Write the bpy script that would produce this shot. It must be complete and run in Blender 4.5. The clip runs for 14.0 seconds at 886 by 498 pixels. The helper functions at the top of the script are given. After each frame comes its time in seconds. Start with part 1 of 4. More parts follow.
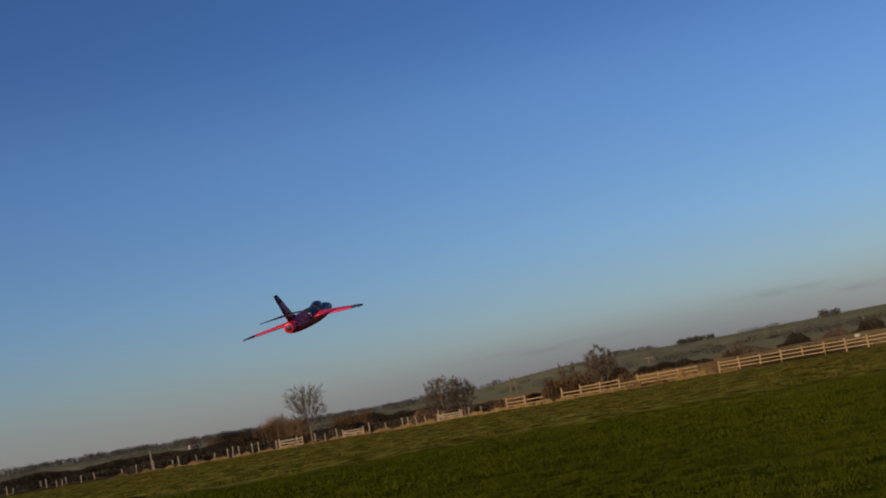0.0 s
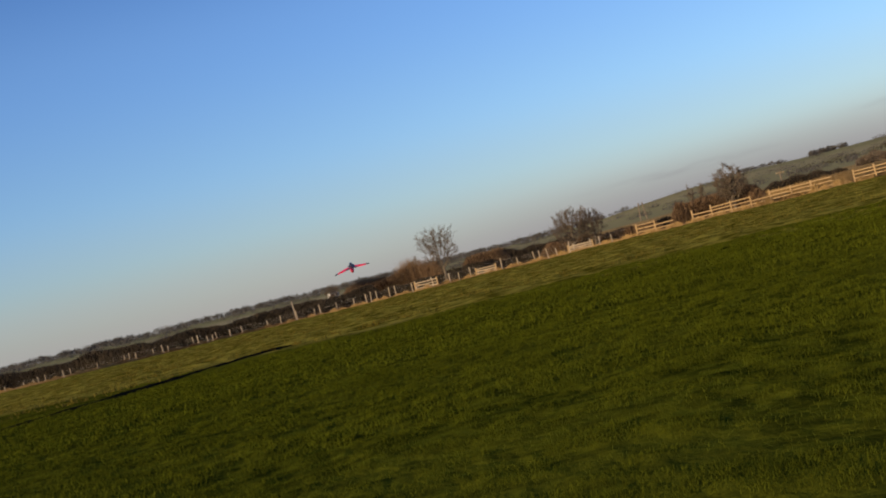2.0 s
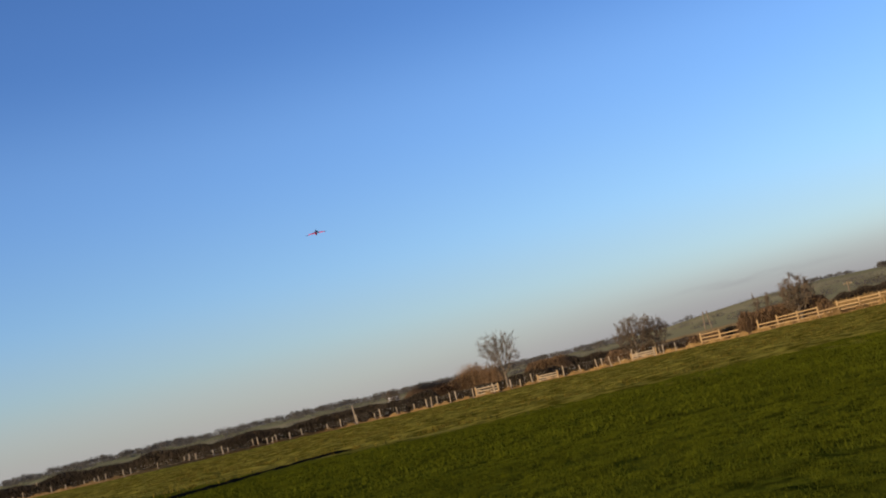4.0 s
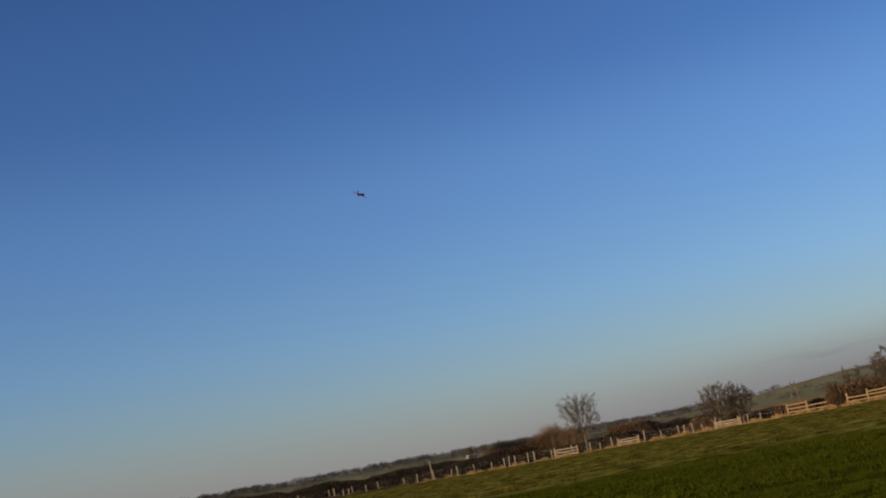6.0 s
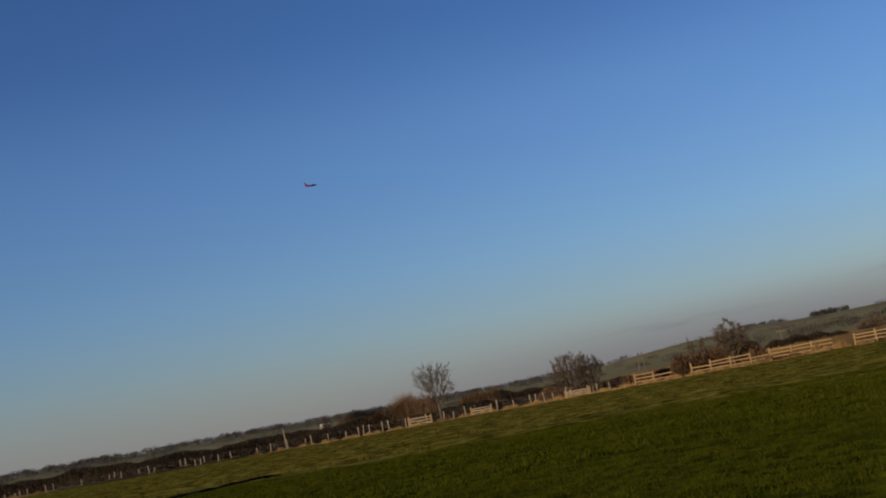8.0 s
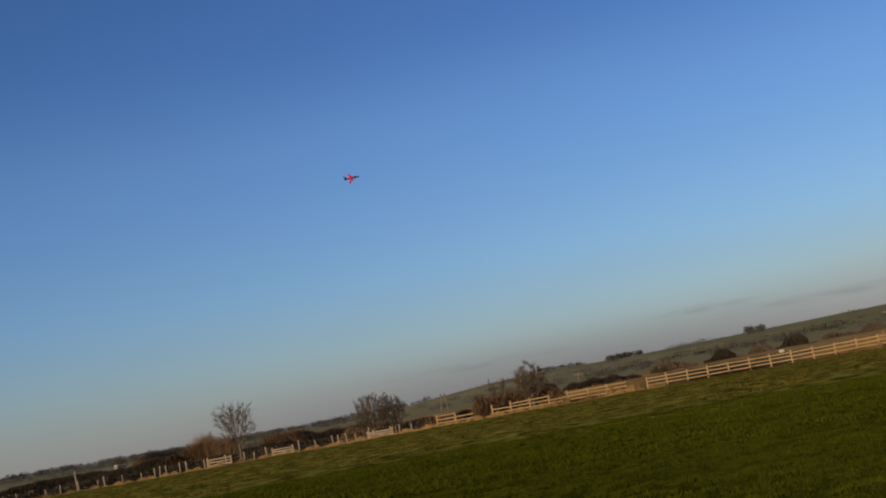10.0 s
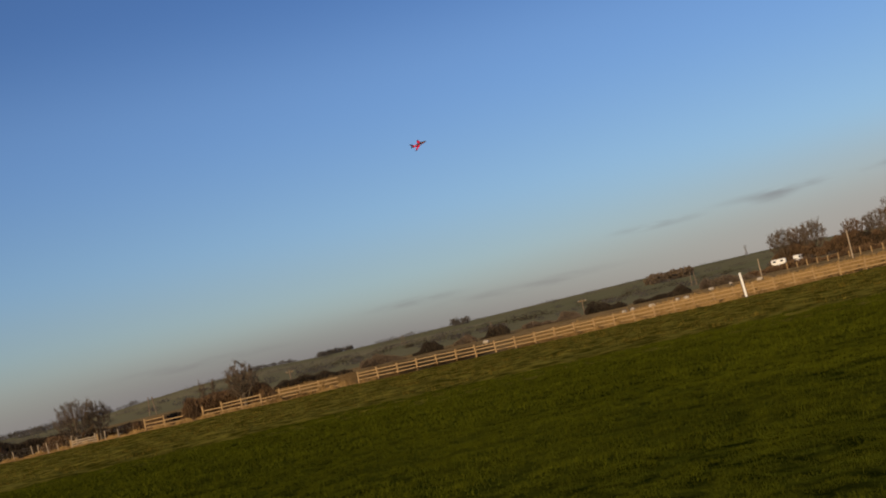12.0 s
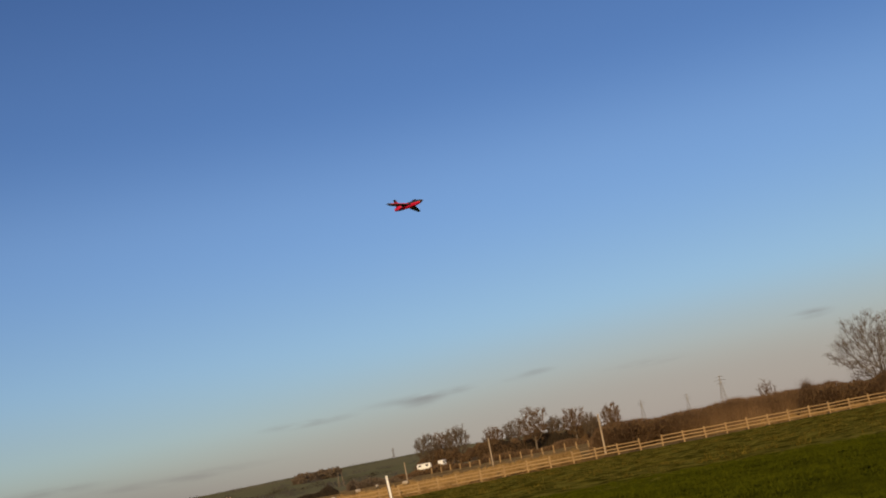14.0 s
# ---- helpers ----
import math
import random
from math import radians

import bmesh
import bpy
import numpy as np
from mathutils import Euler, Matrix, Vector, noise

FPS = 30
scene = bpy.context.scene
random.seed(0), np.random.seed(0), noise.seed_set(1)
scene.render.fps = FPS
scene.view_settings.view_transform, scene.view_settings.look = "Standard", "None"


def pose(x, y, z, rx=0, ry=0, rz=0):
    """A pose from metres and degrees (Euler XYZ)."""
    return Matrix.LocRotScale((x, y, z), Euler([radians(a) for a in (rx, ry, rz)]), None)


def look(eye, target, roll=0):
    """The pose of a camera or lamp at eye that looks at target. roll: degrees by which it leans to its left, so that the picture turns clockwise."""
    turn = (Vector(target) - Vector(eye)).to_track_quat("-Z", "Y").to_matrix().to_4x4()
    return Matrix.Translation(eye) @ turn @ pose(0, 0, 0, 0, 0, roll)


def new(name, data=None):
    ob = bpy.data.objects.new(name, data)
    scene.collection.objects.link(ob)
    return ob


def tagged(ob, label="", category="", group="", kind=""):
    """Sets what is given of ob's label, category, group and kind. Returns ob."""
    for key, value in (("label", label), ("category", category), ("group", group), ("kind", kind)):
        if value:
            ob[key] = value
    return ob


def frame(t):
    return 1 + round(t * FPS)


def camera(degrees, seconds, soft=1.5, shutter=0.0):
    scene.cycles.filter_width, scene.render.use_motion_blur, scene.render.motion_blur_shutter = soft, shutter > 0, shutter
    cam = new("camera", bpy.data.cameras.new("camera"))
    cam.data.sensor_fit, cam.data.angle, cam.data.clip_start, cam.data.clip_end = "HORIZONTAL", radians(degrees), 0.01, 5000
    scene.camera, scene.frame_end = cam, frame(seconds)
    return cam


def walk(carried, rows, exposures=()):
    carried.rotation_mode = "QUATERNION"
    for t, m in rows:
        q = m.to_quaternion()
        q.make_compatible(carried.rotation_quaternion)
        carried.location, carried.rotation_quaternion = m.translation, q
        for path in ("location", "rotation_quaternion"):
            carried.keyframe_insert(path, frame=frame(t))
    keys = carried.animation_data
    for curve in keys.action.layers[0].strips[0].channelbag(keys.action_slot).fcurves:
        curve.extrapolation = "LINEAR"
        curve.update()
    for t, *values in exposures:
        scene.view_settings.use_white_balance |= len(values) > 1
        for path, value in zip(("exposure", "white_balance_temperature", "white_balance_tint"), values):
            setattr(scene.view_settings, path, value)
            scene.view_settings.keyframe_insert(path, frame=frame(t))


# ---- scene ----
EYE = Vector((0.0, 0.0, 1.7))


def polar(az, dist, z=0.0):
    """A place by its bearing in degrees (0 is the bare oak, clockwise) and its distance."""
    a = radians(az)
    return Vector((dist * math.sin(a), dist * math.cos(a), z))


def aim(az, el):
    a, e = radians(az), radians(el)
    return Vector((math.sin(a) * math.cos(e), math.cos(a) * math.cos(e), math.sin(e)))


# ---- camera: seconds, bearing, elevation, roll ----
cam = camera(40.0, 14.0, soft=1.9)
PATH = [
    (0, 7.64, 7.25, -10.05), (0.5, 7.96, 5.51, -10.94), (1, 3.39, 5.51, -10.33), (1.5, 3.39, 3.80, -11.14),
    (2, 0.32, 0.97, -14.27), (2.5, -0.67, 1.75, -13.11), (2.7, -0.11, 2.66, -13.52),
    (4.8, -3.70, 7.09, -12.63), (5, -4.16, 7.28, -12.47), (5.5, -3.27, 9.05, -11.89), (6, -4.72, 9.91, -10.64),
    (6.5, -2.78, 9.71, -11.38), (7, -2.98, 11.16, -11.01), (7.5, -0.40, 8.26, -10.89), (7.7, 0.46, 7.38, -10.83),
    (9.8, 9.91, 6.89, -10.14), (10, 11.02, 7.45, -10.42), (10.5, 13.38, 7.28, -10.94), (11, 16.44, 7.14, -11.33),
    (11.5, 21.21, 6.42, -12.43), (12, 24.39, 4.58, -12.69), (12.5, 26.16, 3.24, -12.59), (13, 28.27, 4.38, -11.92),
    (13.5, 33.09, 5.06, -10.78), (14, 42.08, 10.28, -11.03),
]
EXPOSURE = [(0, -0.6, 6800, 12), (0.5, -0.5, 6800, 12), (1, -0.5, 6800, 12), (1.5, -0.35, 6800, 12), (2, 0.15, 7000, 12), (2.7, 0.3, 7100, 12), (4.8, 0.05, 6900, 12), (5.5, -0.28, 6900, 12),
            (6.5, -0.45, 6800, 12), (7.7, -0.6, 6800, 12), (9.8, -0.5, 6900, 12), (11, -0.45, 7100, 12), (12, -0.47, 7500, 14), (12.5, -0.28, 7700, 14), (13.5, -0.15, 7900, 14), (14, -0.45, 8000, 14)]
walk(cam, [(t, look(EYE, EYE + aim(az, el), roll)) for t, az, el, roll in PATH], exposures=EXPOSURE)

# ---- light: a low winter sun behind and to one side of the viewer, clear sky ----
SUN_AZ, SUN_EL = 232.0, 14.5
sun = new("sun", bpy.data.lights.new("sun", "SUN"))
sun.data.energy, sun.data.angle, sun.data.color = 5.0, radians(0.6), (1.0, 0.77, 0.48)
sun.matrix_world = look(Vector((0, 0, 60)), Vector((0, 0, 60)) - aim(SUN_AZ, SUN_EL))

world = bpy.data.worlds.new("winter_sky")
scene.world = world
world.use_nodes = True
wn, wl = world.node_tree.nodes, world.node_tree.links
wn.clear()
sky = wn.new("ShaderNodeTexSky")
sky.sky_type, sky.sun_disc = "NISHITA", False
sky.sun_elevation, sky.sun_rotation = radians(SUN_EL), radians(SUN_AZ)
sky.air_density, sky.dust_density, sky.ozone_density = 1.0, 0.6, 2.0
way = wn.new("ShaderNodeTexCoord")
split = wn.new("ShaderNodeSeparateXYZ")
wl.new(way.outputs["Generated"], split.inputs[0])
# the blue deepens upwards from a pale misty rim
def sky_ramp(stops):
    r = wn.new("ShaderNodeValToRGB")
    r.color_ramp.interpolation = "EASE"
    for k, (place, tone) in enumerate(stops):
        el = r.color_ramp.elements[k] if k < 2 else r.color_ramp.elements.new(place)
        el.position, el.color = place, (*tone, 1)
    wl.new(split.outputs["Z"], r.inputs[0])
    return r


deep = sky_ramp([(0.0, (0.46, 0.54, 0.73)), (1.0, (0.40, 0.62, 0.96)), (0.05, (0.455, 0.58, 0.80)), (0.12, (0.44, 0.605, 0.88)), (0.22, (0.415, 0.605, 0.935)), (0.32, (0.298, 0.494, 0.845)), (0.46, (0.245, 0.436, 0.785))])
blue = wn.new("ShaderNodeMix")
blue.data_type, blue.blend_type = "RGBA", "MULTIPLY"
blue.inputs["Factor"].default_value = 1.0
wl.new(sky.outputs[0], blue.inputs["A"])
wl.new(deep.outputs["Color"], blue.inputs["B"])
mist = sky_ramp([(0.0, (0.7, 0.7, 0.7)), (1.0, (0, 0, 0)), (0.03, (0.47, 0.47, 0.47)), (0.07, (0.12, 0.12, 0.12)), (0.13, (0, 0, 0))])
haze = wn.new("ShaderNodeMix")
haze.data_type = "RGBA"
haze.inputs["B"].default_value = (2.03, 2.04, 2.26, 1)
wl.new(mist.outputs["Color"], haze.inputs["Factor"])
wl.new(blue.outputs["Result"], haze.inputs["A"])
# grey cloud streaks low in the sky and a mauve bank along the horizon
stretch = wn.new("ShaderNodeMapping")
stretch.inputs["Scale"].default_value = (14.0, 14.0, 90.0)
wl.new(way.outputs["Generated"], stretch.inputs[0])
wisp = wn.new("ShaderNodeTexNoise")
wisp.inputs["Scale"].default_value, wisp.inputs["Detail"].default_value = 1.6, 5.0
wl.new(stretch.outputs[0], wisp.inputs["Vector"])
torn = wn.new("ShaderNodeMapRange")
torn.inputs["From Min"].default_value, torn.inputs["From Max"].default_value = 0.36, 0.62
wl.new(wisp.outputs["Fac"], torn.inputs[0])


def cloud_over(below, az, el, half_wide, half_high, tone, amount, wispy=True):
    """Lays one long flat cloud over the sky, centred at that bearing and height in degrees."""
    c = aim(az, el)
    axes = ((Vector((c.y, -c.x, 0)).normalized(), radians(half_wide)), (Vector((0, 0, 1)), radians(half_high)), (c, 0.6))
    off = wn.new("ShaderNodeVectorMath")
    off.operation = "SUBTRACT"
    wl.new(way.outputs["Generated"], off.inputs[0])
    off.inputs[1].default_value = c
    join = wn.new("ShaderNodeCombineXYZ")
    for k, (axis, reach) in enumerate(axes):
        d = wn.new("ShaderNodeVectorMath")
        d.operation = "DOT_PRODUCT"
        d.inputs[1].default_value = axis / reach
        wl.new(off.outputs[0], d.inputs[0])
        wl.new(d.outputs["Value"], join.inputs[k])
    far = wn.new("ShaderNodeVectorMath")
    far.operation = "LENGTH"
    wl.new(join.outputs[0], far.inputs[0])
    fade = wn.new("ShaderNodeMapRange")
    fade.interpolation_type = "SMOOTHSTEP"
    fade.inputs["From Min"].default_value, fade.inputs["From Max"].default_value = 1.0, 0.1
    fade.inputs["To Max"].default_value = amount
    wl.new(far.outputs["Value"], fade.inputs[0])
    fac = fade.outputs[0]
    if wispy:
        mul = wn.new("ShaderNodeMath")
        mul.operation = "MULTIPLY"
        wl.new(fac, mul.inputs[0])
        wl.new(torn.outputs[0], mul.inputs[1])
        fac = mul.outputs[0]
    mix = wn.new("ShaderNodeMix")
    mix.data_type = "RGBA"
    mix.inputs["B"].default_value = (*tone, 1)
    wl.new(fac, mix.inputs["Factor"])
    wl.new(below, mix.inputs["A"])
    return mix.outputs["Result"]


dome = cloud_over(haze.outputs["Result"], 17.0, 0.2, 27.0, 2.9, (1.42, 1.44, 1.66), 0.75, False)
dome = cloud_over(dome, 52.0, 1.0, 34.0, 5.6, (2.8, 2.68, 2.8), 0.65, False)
for az, el, half_wide, half_high, amount in ((41.0, 3.65, 5.2, 0.30, 0.36), (39.8, 3.5, 1.5, 0.5, 0.34), (34.4, 3.45, 2.8, 0.28, 0.45), (45.2, 3.8, 1.3, 0.2, 0.25),
                                             (58.0, 3.85, 1.4, 0.3, 0.45), (22.5, 2.45, 3.6, 0.3, 0.38), (28.0, 2.0, 7.0, 0.35, 0.3), (12.0, 1.8, 6.0, 0.3, 0.35), (50.5, 3.2, 3.0, 0.25, 0.3)):
    dome = cloud_over(dome, az, el, half_wide, half_high, (1.28, 1.28, 1.48), amount)
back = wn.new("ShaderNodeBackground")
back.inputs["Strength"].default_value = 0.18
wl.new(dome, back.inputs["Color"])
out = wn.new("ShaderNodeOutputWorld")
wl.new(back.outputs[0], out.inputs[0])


# ---- materials ----
def material(name, dark, light, scale=3.0, rough=0.85, bump=0.0, fine=8.0, metal=0.0, island=0.0, object_random=0.0, specular=0.3):
    """Two tones mixed by noise at two scales, with relief; pieces may differ by island or by object."""
    m = bpy.data.materials.new(name)
    m.use_nodes = True
    n, l = m.node_tree.nodes, m.node_tree.links
    b = n["Principled BSDF"]
    b.inputs["Roughness"].default_value, b.inputs["Metallic"].default_value = rough, metal
    b.inputs["Specular IOR Level"].default_value = specular
    co = n.new("ShaderNodeTexCoord")
    big, small = n.new("ShaderNodeTexNoise"), n.new("ShaderNodeTexNoise")
    big.inputs["Scale"].default_value, big.inputs["Detail"].default_value = scale, 3.0
    small.inputs["Scale"].default_value, small.inputs["Detail"].default_value = scale * fine, 4.0
    for tex in (big, small):
        l.new(co.outputs["Object"], tex.inputs["Vector"])
    mean = n.new("ShaderNodeMath")
    mean.operation = "ADD"
    l.new(big.outputs["Fac"], mean.inputs[0])
    l.new(small.outputs["Fac"], mean.inputs[1])
    spread = n.new("ShaderNodeMapRange")
    spread.inputs["From Min"].default_value, spread.inputs["From Max"].default_value = 0.7, 1.3
    l.new(mean.outputs[0], spread.inputs[0])
    last = spread.outputs[0]
    for amount, node, socket in ((island, "ShaderNodeNewGeometry", "Random Per Island"), (object_random, "ShaderNodeObjectInfo", "Random")):
        if amount:
            src, mix = n.new(node), n.new("ShaderNodeMix")
            mix.inputs["Factor"].default_value = amount
            l.new(last, mix.inputs["A"])
            l.new(src.outputs[socket], mix.inputs["B"])
            last = mix.outputs["Result"]
    tone = n.new("ShaderNodeMix")
    tone.data_type = "RGBA"
    tone.inputs["A"].default_value, tone.inputs["B"].default_value = (*dark, 1), (*light, 1)
    l.new(last, tone.inputs["Factor"])
    l.new(tone.outputs["Result"], b.inputs["Base Color"])
    if bump:
        rel = n.new("ShaderNodeBump")
        rel.inputs["Strength"].default_value, rel.inputs["Distance"].default_value = 0.6, bump
        l.new(small.outputs["Fac"], rel.inputs["Height"])
        l.new(rel.outputs[0], b.inputs["Normal"])
    return m


WOOD = material("weathered_wood", (0.24, 0.15, 0.065), (0.43, 0.29, 0.14), 2.0, 0.8, 0.004, island=0.4, object_random=0.3)
PALE_WOOD = material("pale_wood", (0.21, 0.16, 0.105), (0.44, 0.35, 0.24), 2.0, 0.8, 0.004, object_random=0.4)
BARK = material("bark", (0.10, 0.078, 0.058), (0.22, 0.175, 0.125), 1.2, 0.9, 0.02, island=0.4, specular=0.0)
TWIG = material("twigs", (0.065, 0.049, 0.035), (0.17, 0.128, 0.088), 0.5, 0.9, island=0.5, specular=0.0)
RED_TWIG = material("russet_twigs", (0.065, 0.040, 0.023), (0.185, 0.118, 0.066), 0.3, 0.9, island=0.6, specular=0.0)
DARK_HEDGE = material("dark_hedge", (0.016, 0.014, 0.011), (0.068, 0.052, 0.036), 0.2, 0.9, island=0.6, specular=0.0)
# distant trees: base colour greyed and evened to stand in for haze
HAZED_WOOD = material("far_wood", (0.062, 0.058, 0.053), (0.092, 0.085, 0.076), 0.06, 0.95, island=0.3, specular=0.0)
DRY_GRASS = material("dry_grass", (0.16, 0.095, 0.036), (0.37, 0.24, 0.10), 0.15, 0.9, island=0.6, specular=0.0)
GREEN_BLADE = material("grass_blades", (0.014, 0.019, 0.002), (0.086, 0.097, 0.008), 0.25, 0.9, island=0.55, specular=0.0)
ROUGH_BLADE = material("rough_grass_blades", (0.040, 0.034, 0.005), (0.140, 0.108, 0.021), 0.2, 0.9, island=0.55, specular=0.0)
BLACK_FURROW = material("black_furrow", (0.004, 0.004, 0.003), (0.016, 0.014, 0.010), 3.0, 1.0, 0.03, specular=0.0)
WHITE_PAINT = material("white_paint", (0.62, 0.62, 0.58), (0.82, 0.82, 0.79), 3.0, 0.6)
RED_PAINT = material("red_foam_paint", (0.60, 0.010, 0.045), (0.74, 0.022, 0.075), 8.0, 0.42, 0.0004, specular=0.45)
DARK_PAINT = material("charcoal_foam_paint", (0.025, 0.022, 0.028), (0.05, 0.045, 0.05), 8.0, 0.45, 0.0004, specular=0.45)
PALE_PAINT = material("pale_marking", (0.4, 0.38, 0.38), (0.55, 0.53, 0.52), 8.0, 0.5)
MAROON_PAINT = material("maroon_foam_paint", (0.26, 0.010, 0.026), (0.38, 0.017, 0.045), 8.0, 0.45, 0.0004, specular=0.4)
CANOPY = material("smoked_canopy", (0.02, 0.02, 0.025), (0.03, 0.03, 0.035), 5.0, 0.08, specular=0.8)
STEEL = material("galvanised_steel", (0.28, 0.28, 0.28), (0.42, 0.42, 0.41), 2.0, 0.5, metal=0.6)
WOOL = material("fleece", (0.32, 0.27, 0.2), (0.5, 0.44, 0.35), 12.0, 0.95, 0.02)
DARK_FACE = material("sheep_face", (0.03, 0.028, 0.025), (0.08, 0.07, 0.06), 12.0, 0.9)
TIN = material("roof_sheet", (0.2, 0.19, 0.18), (0.3, 0.28, 0.26), 1.0, 0.6)
GLASS = material("dark_window", (0.02, 0.022, 0.025), (0.03, 0.033, 0.036), 1.0, 0.1, specular=0.7)
RUBBER = material("tyre_rubber", (0.02, 0.02, 0.02), (0.035, 0.035, 0.035), 4.0, 0.8)


def field_material():
    """Mown green pasture that turns rough and pale towards the fence, straw beyond it, muted fields on the hills."""
    m = bpy.data.materials.new("pasture")
    m.use_nodes = True
    n, l = m.node_tree.nodes, m.node_tree.links
    b = n["Principled BSDF"]
    b.inputs["Roughness"].default_value, b.inputs["Specular IOR Level"].default_value = 1.0, 0.0
    co = n.new("ShaderNodeTexCoord")

    def noise_of(scale, detail=4.0, squash=(1, 1, 1)):
        mp, tx = n.new("ShaderNodeMapping"), n.new("ShaderNodeTexNoise")
        mp.inputs["Scale"].default_value = squash
        l.new(co.outputs["Object"], mp.inputs[0])
        l.new(mp.outputs[0], tx.inputs["Vector"])
        tx.inputs["Scale"].default_value, tx.inputs["Detail"].default_value = scale, detail
        return tx.outputs["Fac"]

    def ramp(value, a, c):
        r = n.new("ShaderNodeMapRange")
        r.inputs["From Min"].default_value, r.inputs["From Max"].default_value = a, c
        l.new(value, r.inputs[0])
        return r.outputs[0]

    def blend(fac, a, c):
        x = n.new("ShaderNodeMix")
        x.data_type = "RGBA"
        l.new(fac, x.inputs["Factor"])
        for key, v in (("A", a), ("B", c)):
            if isinstance(v, tuple):
                x.inputs[key].default_value = (*v, 1)
            else:
                l.new(v, x.inputs[key])
        return x.outputs["Result"]

    def along(angle, offset_noise=0.0):
        """Distance from the eye measured towards that bearing."""
        d = n.new("ShaderNodeVectorMath")
        d.operation = "DOT_PRODUCT"
        d.inputs[1].default_value = (math.sin(radians(angle)), math.cos(radians(angle)), 0)
        l.new(co.outputs["Object"], d.inputs[0])
        if not offset_noise:
            return d.outputs["Value"]
        w, a = n.new("ShaderNodeMath"), n.new("ShaderNodeMath")
        w.operation, w.inputs[1].default_value = "MULTIPLY", offset_noise
        l.new(noise_of(0.12), w.inputs[0])
        a.operation = "ADD"
        l.new(d.outputs["Value"], a.inputs[0])
        l.new(w.outputs[0], a.inputs[1])
        return a.outputs[0]

    mown = blend(ramp(noise_of(2.6, 6), 0.38, 0.62), (0.012, 0.016, 0.002), (0.066, 0.072, 0.006))
    mown = blend(ramp(noise_of(0.16, 4), 0.4, 0.75), mown, (0.076, 0.079, 0.007))
    # dark blotches in the rough grass colour stand for tussock shadows
    rough = blend(ramp(noise_of(0.8, 6), 0.40, 0.62), (0.060, 0.053, 0.006), (0.225, 0.188, 0.030))
    edge = along(30, 4.0)
    near = blend(ramp(edge, 43.0, 47.0), mown, rough)
    verge = n.new("ShaderNodeMath")
    verge.operation = "MULTIPLY"
    l.new(ramp(edge, 43.5, 45.0), verge.inputs[0])
    l.new(ramp(edge, 48.0, 46.0), verge.inputs[1])
    broken = n.new("ShaderNodeMath")
    broken.operation = "MULTIPLY"
    l.new(verge.outputs[0], broken.inputs[0])
    l.new(ramp(noise_of(0.35, 5), 0.38, 0.66), broken.inputs[1])
    near = blend(broken.outputs[0], near, (0.19, 0.165, 0.034))
    straw = blend(ramp(noise_of(0.25, 5), 0.35, 0.65), (0.20, 0.125, 0.045), (0.42, 0.28, 0.115))
    upto = blend(ramp(along(27, 2.0), 129.5, 131.5), near, straw)
    # the far fields, parted by their hedges, paled to stand in for haze
    patch = n.new("ShaderNodeTexVoronoi")
    patch.inputs["Scale"].default_value = 0.0042
    l.new(co.outputs["Object"], patch.inputs["Vector"])
    sep = n.new("ShaderNodeSeparateColor")
    l.new(patch.outputs["Color"], sep.inputs[0])
    hill = blend(sep.outputs[0], (0.17, 0.17, 0.075), (0.30, 0.25, 0.135))
    hill = blend(ramp(noise_of(0.03, 5), 0.4, 0.7), hill, (0.23, 0.205, 0.105))
    full = blend(ramp(along(27, 30.0), 290.0, 340.0), upto, hill)
    l.new(full, b.inputs["Base Color"])
    rel = n.new("ShaderNodeBump")
    rel.inputs["Strength"].default_value, rel.inputs["Distance"].default_value = 0.7, 0.06
    l.new(noise_of(7.0, 6), rel.inputs["Height"])
    l.new(rel.outputs[0], b.inputs["Normal"])
    return m


PASTURE = field_material()


# ---- mesh helpers ----
def mesh_of(name, verts, faces, mat, smooth=False):
    me = bpy.data.meshes.new(name)
    me.from_pydata([tuple(v) for v in verts], [], [tuple(f) for f in faces])
    me.materials.append(mat)
    if smooth:
        me.polygons.foreach_set("use_smooth", [True] * len(me.polygons))
    me.update()
    return me


def part(name, bm, mat, parent, label=""):
    """Links a bmesh as one mesh object under a thing or a part."""
    me = bpy.data.meshes.new(name)
    bm.to_mesh(me)
    bm.free()
    me.materials.append(mat)
    ob = new(name, me)
    ob.parent = parent
    return tagged(ob, label)


def box(sx, sy, sz, at=(0, 0, 0), bevel=0.0, bm=None):
    bm = bm or bmesh.new()
    made = bmesh.ops.create_cube(bm, size=1.0, matrix=Matrix.Translation(at) @ Matrix.Diagonal((sx, sy, sz, 1)))
    if bevel:
        edges = list({e for v in made["verts"] for e in v.link_edges})
        bmesh.ops.bevel(bm, geom=edges, offset=bevel, segments=1, affect="EDGES", profile=0.5)
    return bm


def lathe(profile, sides=24, squash=1.0):
    """A body of revolution along y from (y, radius) pairs; squash scales its height."""
    bm, rings = bmesh.new(), []
    for y, r in profile:
        rings.append([bm.verts.new((r * math.cos(2 * math.pi * k / sides), y, squash * r * math.sin(2 * math.pi * k / sides))) for k in range(sides)])
    for a, b in zip(rings, rings[1:]):
        for k in range(sides):
            bm.faces.new((a[k], b[k], b[(k + 1) % sides], a[(k + 1) % sides]))
    bm.faces.new(list(reversed(rings[-1])))
    bm.faces.new(rings[0])
    bmesh.ops.recalc_face_normals(bm, faces=bm.faces)
    for f in bm.faces:
        f.smooth = True
    return bm


